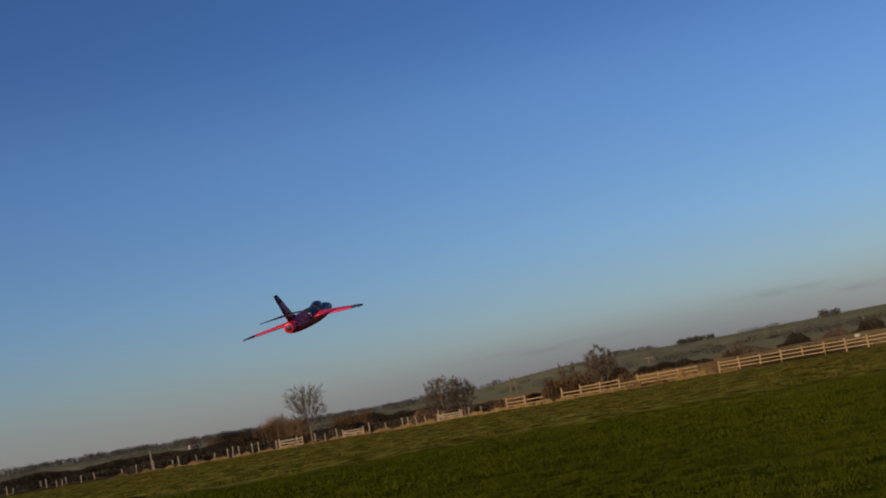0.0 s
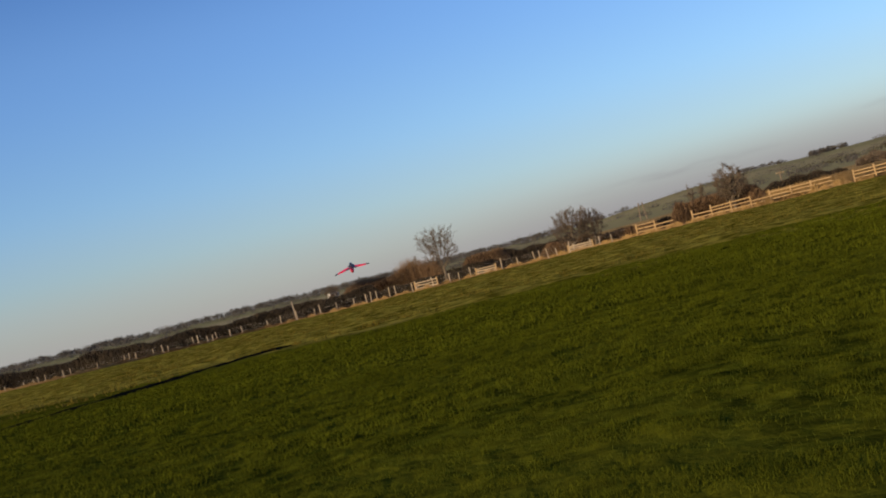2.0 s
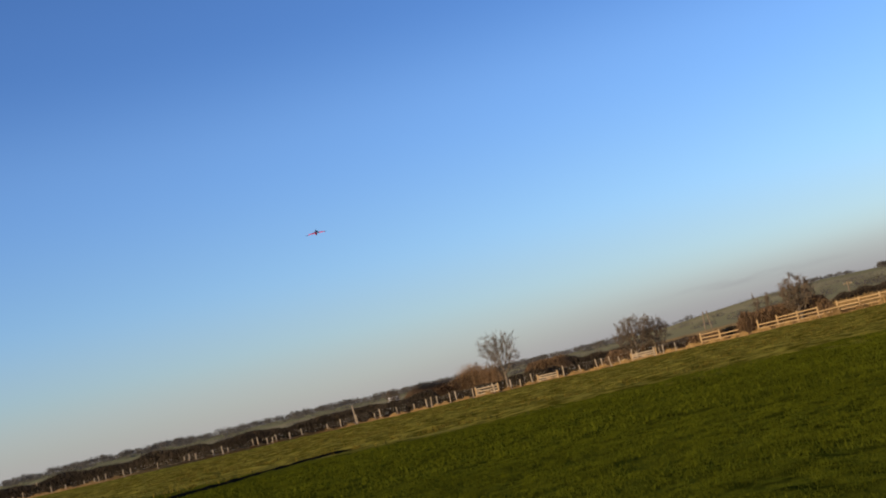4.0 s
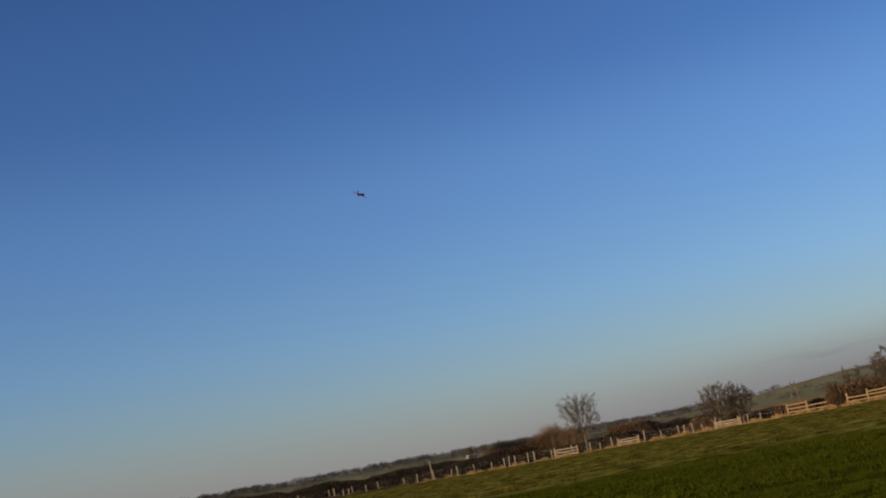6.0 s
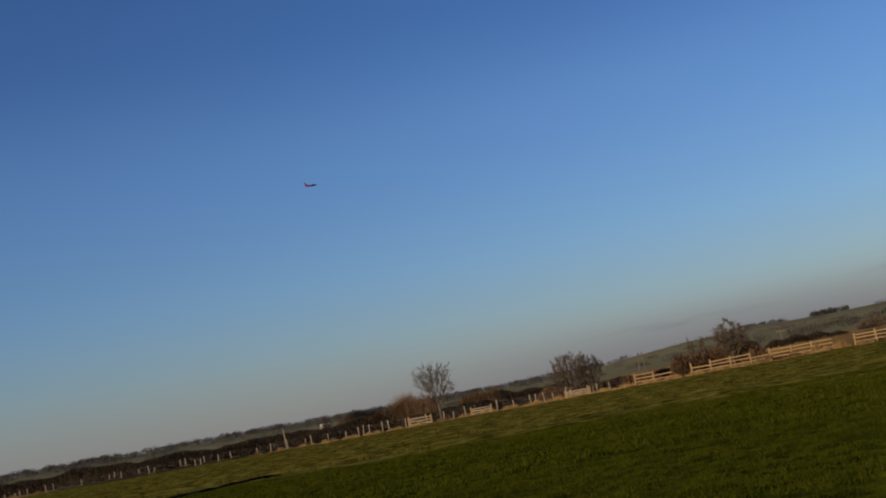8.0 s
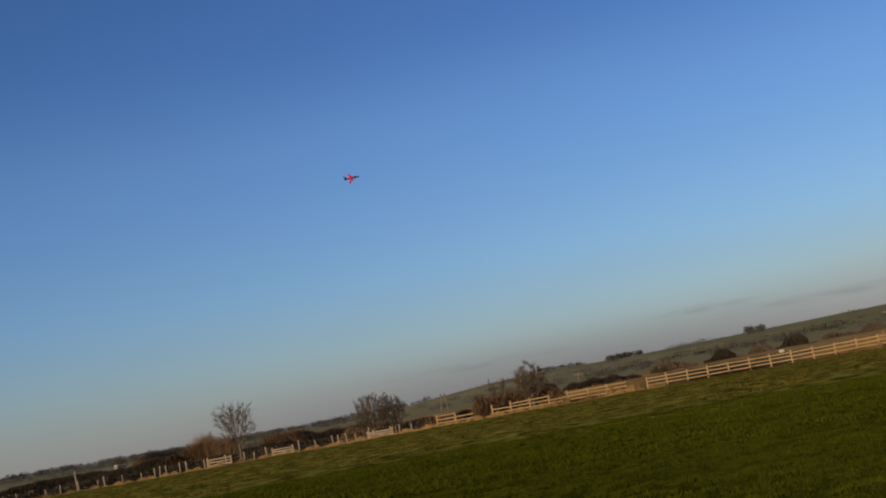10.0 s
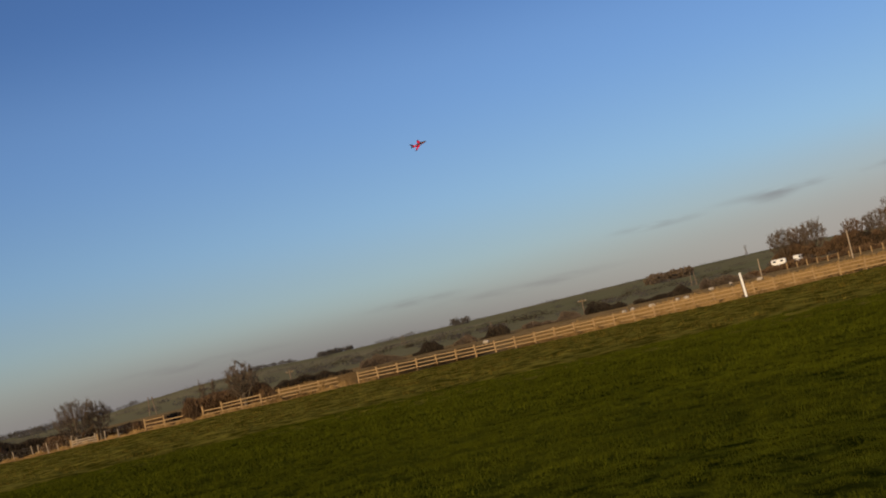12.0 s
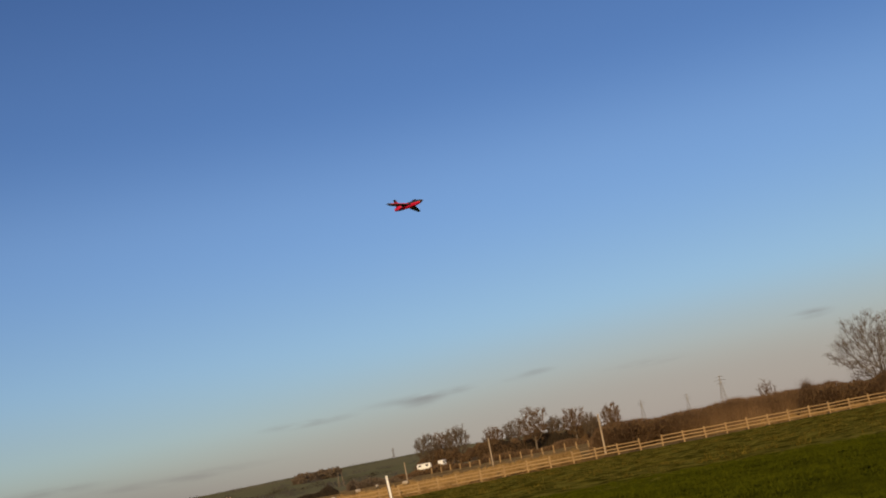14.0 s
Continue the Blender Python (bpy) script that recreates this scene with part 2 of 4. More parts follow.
def blades(name, mat, feet, heights, widths, lean=0.35, seed=0, bend=True):
    """Many thin tapering blades or stems, each its own island."""
    rng = np.random.default_rng(seed)
    feet, k = np.asarray(feet, float), len(feet)
    heights, widths = np.broadcast_to(heights, k), np.broadcast_to(widths, k)
    turn, tilt, to = rng.uniform(0, math.pi, k), rng.normal(0, lean, k), rng.uniform(0, 2 * math.pi, k)
    side = np.c_[np.cos(turn), np.sin(turn), np.zeros(k)] * (widths / 2)[:, None]
    drift = np.c_[np.cos(to), np.sin(to)] * (np.tan(np.clip(tilt, -1.1, 1.1)) * heights)[:, None]
    tip = feet + np.c_[drift, heights]
    if bend:
        mid = feet + np.c_[drift * 0.3, heights * 0.55]
        v = np.stack([feet - side, feet + side, mid + side * 0.8, mid - side * 0.8, tip], 1).reshape(-1, 3)
        i = np.arange(k) * 5
        faces = [f for j in i.tolist() for f in ((j, j + 1, j + 2, j + 3), (j + 3, j + 2, j + 4))]
    else:
        v = np.stack([feet - side, feet + side, tip], 1).reshape(-1, 3)
        i = np.arange(k) * 3
        faces = [(j, j + 1, j + 2) for j in i.tolist()]
    return mesh_of(name, v.tolist(), faces, mat)


def chips(name, mat, centres, sizes, seed=0, slim=0.5):
    """Many small crooked leaves or twig clumps, each its own island."""
    rng = np.random.default_rng(seed)
    c, k = np.asarray(centres, float), len(centres)
    a = rng.normal(0, 1, (k, 3))
    a /= np.linalg.norm(a, axis=1)[:, None]
    if slim < 0.3:
        a[:, 2] = np.abs(a[:, 2]) + 0.9
        a /= np.linalg.norm(a, axis=1)[:, None]
    b = np.cross(a, rng.normal(0, 1, (k, 3)))
    b /= np.linalg.norm(b, axis=1)[:, None]
    s = np.broadcast_to(sizes, k)[:, None]
    v = np.stack([c - a * s, c + b * s * slim, c + a * s, c - b * s * slim * 0.9], 1).reshape(-1, 3)
    i = (np.arange(k) * 4).tolist()
    return mesh_of(name, v.tolist(), [(j, j + 1, j + 2, j + 3) for j in i], mat)


# ---- the ground: one sheet, flat to beyond the fence, rising to a low ridge ----
RIDGE = [(-180, 0.5), (-60, 0.45), (-26, 0.36), (-20, 0.44), (-10, 0.40), (0, 0.32), (5, 0.36), (8, 0.48), (10, 0.68), (12, 0.83), (15, 0.95),
         (18, 0.88), (24, 0.97), (28, 1.04), (33, 1.12), (40, 1.14), (45, 0.95), (50, 0.6), (65, 0.4), (90, 0.45), (180, 0.5)]
RIDGE_AT = 1300.0
TANGENT = Vector((math.cos(radians(27)), -math.sin(radians(27)), 0))
NORMAL = Vector((math.sin(radians(27)), math.cos(radians(27)), 0))
FENCE_AT = 130.0


def ground_height(x, y):
    """Height of the sheet without its fine roughness (arrays or numbers)."""
    r, az = np.hypot(x, y), np.degrees(np.arctan2(x, y))
    top = 1.7 + RIDGE_AT * np.tan(np.radians(np.interp(az, [p[0] for p in RIDGE], [p[1] for p in RIDGE])))
    k = np.clip((r - 300.0) / (RIDGE_AT - 300.0), 0, 1)
    rise = k * k * (3 - 2 * k) * 0.55 + k * 0.45
    low = np.clip((r - 145.0) / 155.0, 0, 1)
    gentle = low * low * (3 - 2 * low) * 2.3 * np.interp(az, [-60, 2, 25, 90], [0.35, 0.35, 1.0, 1.0])
    return np.where(r > 300, gentle + (top - gentle) * rise, gentle)


def value_noise(x, y, seed):
    """Smooth lattice noise from 0 to 1."""
    table = np.random.default_rng(seed).uniform(0, 1, (64, 64))
    i, j = np.floor(x).astype(int), np.floor(y).astype(int)
    u, v = x - i, y - j
    u, v = u * u * (3 - 2 * u), v * v * (3 - 2 * v)
    a, b = table[i % 64, j % 64], table[(i + 1) % 64, j % 64]
    c, d = table[i % 64, (j + 1) % 64], table[(i + 1) % 64, (j + 1) % 64]
    return (a * (1 - u) + b * u) * (1 - v) + (c * (1 - u) + d * u) * v


def roughness(x, y):
    """Low swells with small tufted mounds, higher on the rough strip by the fence."""
    rng = np.random.default_rng(4)
    total = np.zeros_like(x)
    for wave, amp in ((11.0, 0.03), (4.6, 0.012)):
        for _ in range(4):
            a, p = rng.uniform(0, 2 * math.pi, 2)
            total += amp * 0.5 * np.sin((x * math.cos(a) + y * math.sin(a)) * 2 * math.pi / (wave * rng.uniform(0.8, 1.25)) + p)
    warp = 1.5 * value_noise(x / 3.1, y / 3.1, 8)
    for size, height in ((0.85, 0.095), (0.38, 0.095), (0.19, 0.045)):
        mound = value_noise(x / size + warp, y / size - warp, int(size * 100))
        total += height * np.clip(mound - 0.45, 0, 1)
    beyond = np.clip((x * math.sin(radians(30)) + y * math.cos(radians(30)) - 44) / 4, 0, 1)
    total += beyond * 0.24 * np.clip(value_noise(x / 1.7 + warp, y / 1.3 + warp, 77) - 0.62, 0, 1)
    return total


def build_ground():
    az = np.unique(np.r_[np.arange(-180, -32, 4.0), np.arange(-32, 70, 0.16), np.arange(70, 181, 4.0)])[:-1]
    r = np.r_[0.0, 3.0, np.geomspace(5.5, 60, 190), np.geomspace(60.5, 140, 150), np.geomspace(141, 300, 40), np.geomspace(310, 1500, 60), np.geomspace(1600, 4800, 14)]
    A, Rr = np.meshgrid(np.radians(az), r)
    x, y = Rr * np.sin(A), Rr * np.cos(A)
    z = ground_height(x, y)
    z += roughness(x, y) * np.clip((Rr - 2) / 6, 0, 1) * np.where(Rr < 200, 1, 0)
    z = np.where(Rr > 1500, z - (Rr - 1500) * 0.012, z)
    na, nr = len(az), len(r)
    j, i = np.meshgrid(np.arange(na), np.arange(1, nr - 1))
    q = np.stack([i * na + j, (i + 1) * na + j, (i + 1) * na + (j + 1) % na, i * na + (j + 1) % na], -1).reshape(-1, 4)
    first = [(0, na + (k + 1) % na, na + k) for k in range(na)]
    me = mesh_of("ground", np.stack([x, y, z], -1).reshape(-1, 3).tolist(), first + q[:, ::-1].tolist(), PASTURE, True)
    return tagged(new("ground", me), "green winter pasture running to straw and low hills", "ground", kind="structure")


build_ground()


def on_ground(p):
    return Vector((p.x, p.y, float(ground_height(np.array(p.x), np.array(p.y)))))


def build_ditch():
    """The narrow black furrow that ends in mid-field, built as a low ridge."""
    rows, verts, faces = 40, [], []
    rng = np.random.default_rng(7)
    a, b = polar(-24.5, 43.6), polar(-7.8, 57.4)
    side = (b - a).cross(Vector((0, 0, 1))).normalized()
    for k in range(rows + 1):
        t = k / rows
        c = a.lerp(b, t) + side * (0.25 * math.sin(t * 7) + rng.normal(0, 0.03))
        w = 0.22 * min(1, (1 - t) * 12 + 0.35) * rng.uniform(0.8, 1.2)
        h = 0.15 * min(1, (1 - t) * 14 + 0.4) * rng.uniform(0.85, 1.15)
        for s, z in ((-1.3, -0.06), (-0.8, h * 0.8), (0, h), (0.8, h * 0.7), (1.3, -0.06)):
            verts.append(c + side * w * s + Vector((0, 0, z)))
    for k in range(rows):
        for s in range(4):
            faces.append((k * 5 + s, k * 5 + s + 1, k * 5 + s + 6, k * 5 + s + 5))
    tagged(new("ditch", mesh_of("ditch", verts, faces, BLACK_FURROW, True)), "narrow black furrow crossing the grass", "ditch", kind="structure")


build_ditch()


# ---- the red model jet ----
def plate(outline, thick, dihedral=0.0, upper=1.0, lower=1.0):
    """A wing or tail surface from root and tip chords: (x, y_front, y_back) stations, lens-shaped in section."""
    bm, rings = bmesh.new(), []
    for x, yf, yb in outline:
        c, t = yf - yb, thick * (yf - yb)
        z = abs(x) * dihedral
        prof = [(yf, 0), (yf - 0.08 * c, 0.45 * t), (yf - 0.3 * c, 0.5 * t), (yf - 0.65 * c, 0.3 * t), (yb, 0.02 * t),
                (yf - 0.65 * c, -0.25 * t), (yf - 0.3 * c, -0.4 * t), (yf - 0.08 * c, -0.36 * t)]
        rings.append([bm.verts.new((x, y, z + h * (upper if h > 0 else lower))) for y, h in prof])
    for a, b in zip(rings, rings[1:]):
        for k in range(8):
            bm.faces.new((a[k], b[k], b[(k + 1) % 8], a[(k + 1) % 8]))
    bm.faces.new(rings[0])
    bm.faces.new(list(reversed(rings[-1])))
    bmesh.ops.recalc_face_normals(bm, faces=bm.faces)
    for f in bm.faces:
        f.smooth = True
    return bm


def build_jet():
    jet = tagged(new("model_jet"), "red and charcoal foam model jet in flight", "model aircraft")
    part("fuselage", lathe([(-0.15, 0.060), (0.02, 0.063), (0.10, 0.063)], 24, 1.1), DARK_PAINT, jet, "charcoal middle fuselage")
    part("rear_fuselage", lathe([(-0.40, 0.044), (-0.36, 0.048), (-0.29, 0.0528), (-0.15, 0.0602)], 24, 1.1), RED_PAINT, jet, "red rear fuselage")
    part("forward_fuselage", lathe([(0.10, 0.0625), (0.20, 0.061), (0.32, 0.055), (0.42, 0.043), (0.47, 0.034)], 24, 1.1), DARK_PAINT, jet, "charcoal forward fuselage")
    part("nose_cone", lathe([(0.47, 0.0335), (0.50, 0.026), (0.53, 0.016), (0.548, 0.005)], 20, 1.1), DARK_PAINT, jet, "rounded black nose cone")
    ring = lathe([(-0.455, 0.037), (-0.45, 0.041), (-0.40, 0.0435), (-0.398, 0.04), (-0.44, 0.033)], 24)
    part("exhaust_ring", ring, RED_PAINT, jet, "red exhaust ring")
    # solid disc on the closed end; its charcoal paints the hollow's shade
    part("bore_shade", lathe([(-0.4565, 0.024), (-0.452, 0.026)], 20), DARK_PAINT, jet, "charcoal disc drawn as the exhaust bore's shade")
    belly = lathe([(-0.41, 0.044), (-0.36, 0.0505), (-0.29, 0.0555), (-0.15, 0.0625), (0.02, 0.0655), (0.20, 0.0635), (0.32, 0.0575), (0.42, 0.045), (0.46, 0.036)], 24, 1.1)
    for v in belly.verts:
        v.co.z = min(v.co.z, -0.004)
    part("belly_panel", belly, RED_PAINT, jet, "red belly panel")
    dome = lathe([(0.13, 0.012), (0.16, 0.032), (0.22, 0.042), (0.28, 0.036), (0.34, 0.012)], 16, 1.15)
    part("canopy", dome, CANOPY, jet, "smoked glossy canopy").location = (0, 0, 0.046)
    for s in (1, -1):
        wing = part("wing", plate([(s * 0.045, 0.17, -0.13), (s * 0.12, 0.125, -0.135), (s * 0.46, -0.085, -0.205), (s * 0.495, -0.125, -0.215)], 0.15, dihedral=-0.03, lower=0.0), RED_PAINT, jet, "swept wing, red above")
        part("wing_tip", plate([(s * 0.41, -0.056, -0.194), (s * 0.465, -0.09, -0.207), (s * 0.503, -0.125, -0.219)], 0.155, dihedral=-0.03), DARK_PAINT, wing, "charcoal wing tip")
        part("under_surface", plate([(s * 0.045, 0.171, -0.131), (s * 0.12, 0.127, -0.137), (s * 0.46, -0.083, -0.207), (s * 0.494, -0.124, -0.216)], 0.16, dihedral=-0.03, upper=0.0), DARK_PAINT, wing, "charcoal wing underside").location = (0, 0, -0.001)
        part("aileron", plate([(s * 0.22, -0.125, -0.168), (s * 0.40, -0.17, -0.2)], 0.12, dihedral=-0.03), RED_PAINT, wing)
        part("intake", lathe([(0.06, 0.018), (0.1, 0.027), (0.175, 0.029), (0.18, 0.024)], 14, 1.3), DARK_PAINT, jet, "dark wing-root intake").location = (s * 0.062, 0, 0.006)
        part("tailplane", plate([(s * 0.006, -0.34, -0.475), (s * 0.12, -0.415, -0.505), (s * 0.188, -0.47, -0.525)], 0.13), DARK_PAINT, jet, "charcoal swept tailplane").location = (0, 0, 0.092)
        part("marking", lathe([(-0.012, 0.02), (-0.0, 0.024), (0.012, 0.02)], 14), PALE_PAINT, jet, "pale side marking").matrix_local = pose(s * 0.049, -0.1, 0.02, 0, 0, 90)
    fin_bm = plate([(0.03, -0.19, -0.42), (0.10, -0.30, -0.455), (0.23, -0.435, -0.53), (0.262, -0.475, -0.54)], 0.11)
    bmesh.ops.rotate(fin_bm, verts=fin_bm.verts, matrix=Matrix.Rotation(radians(-90), 3, "Y"))
    fin = part("fin", fin_bm, MAROON_PAINT, jet, "tall swept maroon fin")
    cap = plate([(0.20, -0.402, -0.518), (0.232, -0.435, -0.532), (0.266, -0.474, -0.543)], 0.14)
    bmesh.ops.rotate(cap, verts=cap.verts, matrix=Matrix.Rotation(radians(-90), 3, "Y"))
    part("fin_tip", cap, DARK_PAINT, fin, "charcoal fin tip")
    rud = plate([(0.10, -0.432, -0.462), (0.23, -0.505, -0.53)], 0.2)
    bmesh.ops.rotate(rud, verts=rud.verts, matrix=Matrix.Rotation(radians(-90), 3, "Y"))
    part("rudder", rud, DARK_PAINT, fin, "charcoal rudder")
    return jet


# seconds, bearing, elevation and distance from the eye; heading, pitch, bank to the right
FLIGHT = [
    (0, 0.87, 5.16, 9.6, 22, 12, -5), (0.5, 1.26, 4.85, 15.1, 8, 9, -25), (1, -0.83, 3.24, 20.9, 7, -6, -15), (1.5, -2.20, 1.21, 26.3, 0, -3, -8),
    (2, -4.06, 1.18, 34, -4, 15, -6), (2.5, -5.41, 2.36, 40, -5, 21, -1), (2.7, -5.76, 3.00, 43, -5, 22, 0),
    (4.8, -7.91, 11.20, 65, -2, 14, 0), (5, -8.18, 11.63, 66, 0, 13, 1), (5.5, -8.33, 12.55, 70, 4, 13, 10), (6, -8.14, 13.11, 74, 20, 8, 38),
    (6.5, -7.47, 12.87, 84, 45, 5, 22), (7, -6.96, 12.00, 90, 49, 2, 6), (7.5, -5.72, 11.41, 95, 52, 2, 2), (7.7, -5.1, 11.35, 95, 55, 2, 5),
    (9.0, 1.0, 11.5, 89, 88, 3, 30), (9.8, 5.87, 11.51, 83, 97, 3, 44), (10, 7.33, 11.48, 82, 98, 3, 48), (10.5, 11.22, 11.28, 80, 101, 2, 55),
    (11, 15.80, 10.63, 78, 106, 2, 52), (11.5, 20.16, 9.99, 76, 120, 5, 52), (12, 24.36, 9.62, 74, 140, 7, 48), (12.5, 27.44, 10.25, 69, 165, 9, 30),
    (13, 30.14, 11.40, 59, 170, 5, 12), (13.5, 33.58, 12.00, 45, 166, 4, 0), (14, 40.82, 12.60, 29, 178, -3, -10),
]


def flight_pose(az, el, dist, heading, pitch, bank):
    turn = Matrix.Rotation(radians(-heading), 4, "Z") @ Matrix.Rotation(radians(pitch), 4, "X") @ Matrix.Rotation(radians(bank), 4, "Y")
    return Matrix.Translation(EYE + aim(az, el) * dist) @ turn


JET = build_jet()


def fence_point(az, out=0.0):
    """The place on the fence line at that bearing, moved out beyond it."""
    d = (FENCE_AT + out) / math.cos(radians(az - 27))
    return polar(az, d)


# ---- post-and-rail fence ----
def build_rail_fence():
    fence = tagged(new("rail_fence"), "weathered post-and-rail timber fence along the pasture", "fence")
    post_me, rail_me = bpy.data.meshes.new("post"), bpy.data.meshes.new("rail")
    bm = box(0.16, 0.14, 1.65, (0, 0, 0.575), 0.015)
    bm.to_mesh(post_me)
    bm = box(2.74, 0.05, 0.115, (0, 0, 0), 0.012)
    bm.to_mesh(rail_me)
    short_me = bpy.data.meshes.new("short_rail")
    bm = box(2.19, 0.05, 0.115, (0, 0, 0), 0.012)
    bm.to_mesh(short_me)
    for me in (post_me, rail_me, short_me):
        me.materials.append(WOOD)
    rng = random.Random(5)
    s0, s1 = FENCE_AT * math.tan(radians(9.3 - 27)), FENCE_AT * math.tan(radians(66 - 27))
    stops = [s0]
    while stops[-1] < s1:
        stops.append(stops[-1] + (2.15 if stops[-1] < FENCE_AT * math.tan(radians(13)) else 2.7))
    bays = len(stops) - 1
    turn = math.degrees(math.atan2(TANGENT.y, TANGENT.x))

    def piece(name, me, s, z, tilt=0.0, off=0.0):
        ob = new(name, me)
        ob.parent = fence
        p = NORMAL * (FENCE_AT + off) + TANGENT * s
        ob.matrix_local = pose(p.x, p.y, z, rng.uniform(-2, 2), tilt, turn)

    for k in range(bays + 1):
        s = stops[k]
        az = 27 + math.degrees(math.atan2(s, FENCE_AT))
        gap = 10.6 < az < 11.9 or 15.7 < az < 16.2 or 18.0 < az < 18.5
        if gap:
            continue
        piece("post", post_me, s, rng.uniform(-0.06, 0.05), rng.uniform(-2.5, 2.5))
        if k < bays:
            drop = rng.random() < 0.07
            run = stops[k + 1] - s
            for i, z in enumerate((0.42, 0.80, 1.17)):
                if drop and i == 2:
                    continue
                piece("rail", rail_me if run > 2.5 else short_me, s + run / 2, z + rng.uniform(-0.03, 0.03), rng.uniform(-1.0, 1.0), -0.09)


def build_wire_fence_posts():
    """The stubby posts of the wire fence towards the far corner."""
    rng = random.Random(9)
    fence = tagged(new("wire_fence"), "row of uneven stubby timber fence posts with wire", "fence")
    me = bpy.data.meshes.new("post")
    bm = box(0.115, 0.115, 1.6, (0, 0, 0.5), 0.02)
    bm.to_mesh(me)
    me.materials.append(PALE_WOOD)
    az, last = -26.0, None
    while az < 8.8:
        p = fence_point(az)
        ob = new("post", me)
        ob.parent = fence
        ob.matrix_local = pose(p.x, p.y, rng.uniform(-0.35, 0.12), rng.uniform(-5, 5), rng.uniform(-5, 5), rng.uniform(0, 90))
        az += rng.choice((0.22, 0.3, 0.42, 0.6, 0.8, 1.2))
    wires = bmesh.new()
    a, b = fence_point(-26), fence_point(8.8)
    mid, ang = (a + b) / 2, math.atan2((b - a).y, (b - a).x)
    for z in (0.45, 0.8, 1.1):
        bmesh.ops.create_cube(wires, size=1.0, matrix=Matrix.Translation((mid.x, mid.y, z)) @ Matrix.Rotation(ang, 4, "Z") @ Matrix.Diagonal(((b - a).length, 0.004, 0.004, 1)))
    part("wire", wires, STEEL, fence, "thin galvanised wires")


build_rail_fence()
build_wire_fence_posts()


def build_back_fence():
    """Old posts and two rails across the straw beyond the main fence."""
    rng = random.Random(12)
    fence = tagged(new("post_fence"), "row of old pale timber posts across dry grass", "fence")
    me = bpy.data.meshes.new("post")
    bm = box(0.2, 0.2, 1.7, (0, 0, 0.55), 0.03)
    bm.to_mesh(me)
    me.materials.append(WOOD)
    a, b = polar(39.6, 268), polar(47.5, 236)
    for k in range(17):
        p = on_ground(a.lerp(b, k / 16))
        ob = new("post", me)
        ob.parent = fence
        ob.matrix_local = pose(p.x, p.y, p.z + rng.uniform(-0.2, 0.1), rng.uniform(-3, 3), rng.uniform(-3, 3), rng.uniform(0, 90))


build_back_fence()


def build_hurdle(az, width, height):
    """A pale slatted timber hurdle or gate standing on the fence line."""
    g = tagged(new("field_gate"), "pale timber field gate standing in the fence line", "gate")
    p = fence_point(az, -0.4)
    g.matrix_world = pose(p.x, p.y, 0, 0, 0, math.degrees(math.atan2(TANGENT.y, TANGENT.x)))
    for s in (-1, 1):
        part("gate_post", box(0.15, 0.15, height + 0.35, (s * width / 2, 0, height / 2), 0.015), WOOD, g)
    for k in range(3):
        part("bar", box(width - 0.16, 0.05, 0.12, (0, 0, 0.3 + k * (height - 0.35) / 2), 0.01), PALE_WOOD, g)
    part("brace", box(width * 0.98, 0.04, 0.07, (0, 0.05, 0), 0.01), WOOD, g).matrix_local = pose(0, 0, height * 0.5, 0, math.degrees(math.atan2(height * 0.7, width)), 0)


build_hurdle(-0.85, 3.1, 1.0)
build_hurdle(2.05, 2.6, 0.85)
build_hurdle(6.6, 3.0, 0.8)


# ---- poles, marker posts, pylons ----
def build_marker(az, height, lean, name, label, wide, paint):
    m = tagged(new(name), label, "post")
    p = fence_point(az, -0.5)
    m.matrix_world = pose(p.x, p.y, 0, 0, lean, -az)
    part("shaft", box(wide, 0.12, height, (0, 0, height / 2 - 0.1), 0.02), paint, m)
    part("dark_side", box(0.07, 0.1, height * 0.92, (-wide / 2 - 0.036, 0, height / 2 - 0.1), 0.01), DARK_PAINT, m, "dark strip along one edge")
    part("cap", box(wide + 0.04, 0.16, 0.08, (0, 0, height - 0.08), 0.02), paint, m)


build_marker(37.55, 2.7, -3, "marker_post", "tall white painted marker post beside the fence", 0.24, WHITE_PAINT)
build_marker(-7.12, 2.6, -3, "marker_post", "tall weathered pale marker post beside wire fence", 0.15, PALE_WOOD)


def cylinder_between(bm, a, b, r0, r1, sides=6):
    a, b = Vector(a), Vector(b)
    q = (b - a).to_track_quat("Z", "Y").to_matrix()
    rings = [[bm.verts.new(c + q @ Vector((r * math.cos(2 * math.pi * k / sides), r * math.sin(2 * math.pi * k / sides), 0))) for k in range(sides)] for c, r in ((a, r0), (b, r1))]
    for k in range(sides):
        bm.faces.new((rings[0][k], rings[0][(k + 1) % sides], rings[1][(k + 1) % sides], rings[1][k]))
    bm.faces.new(list(reversed(rings[0])))
    bm.faces.new(rings[1])


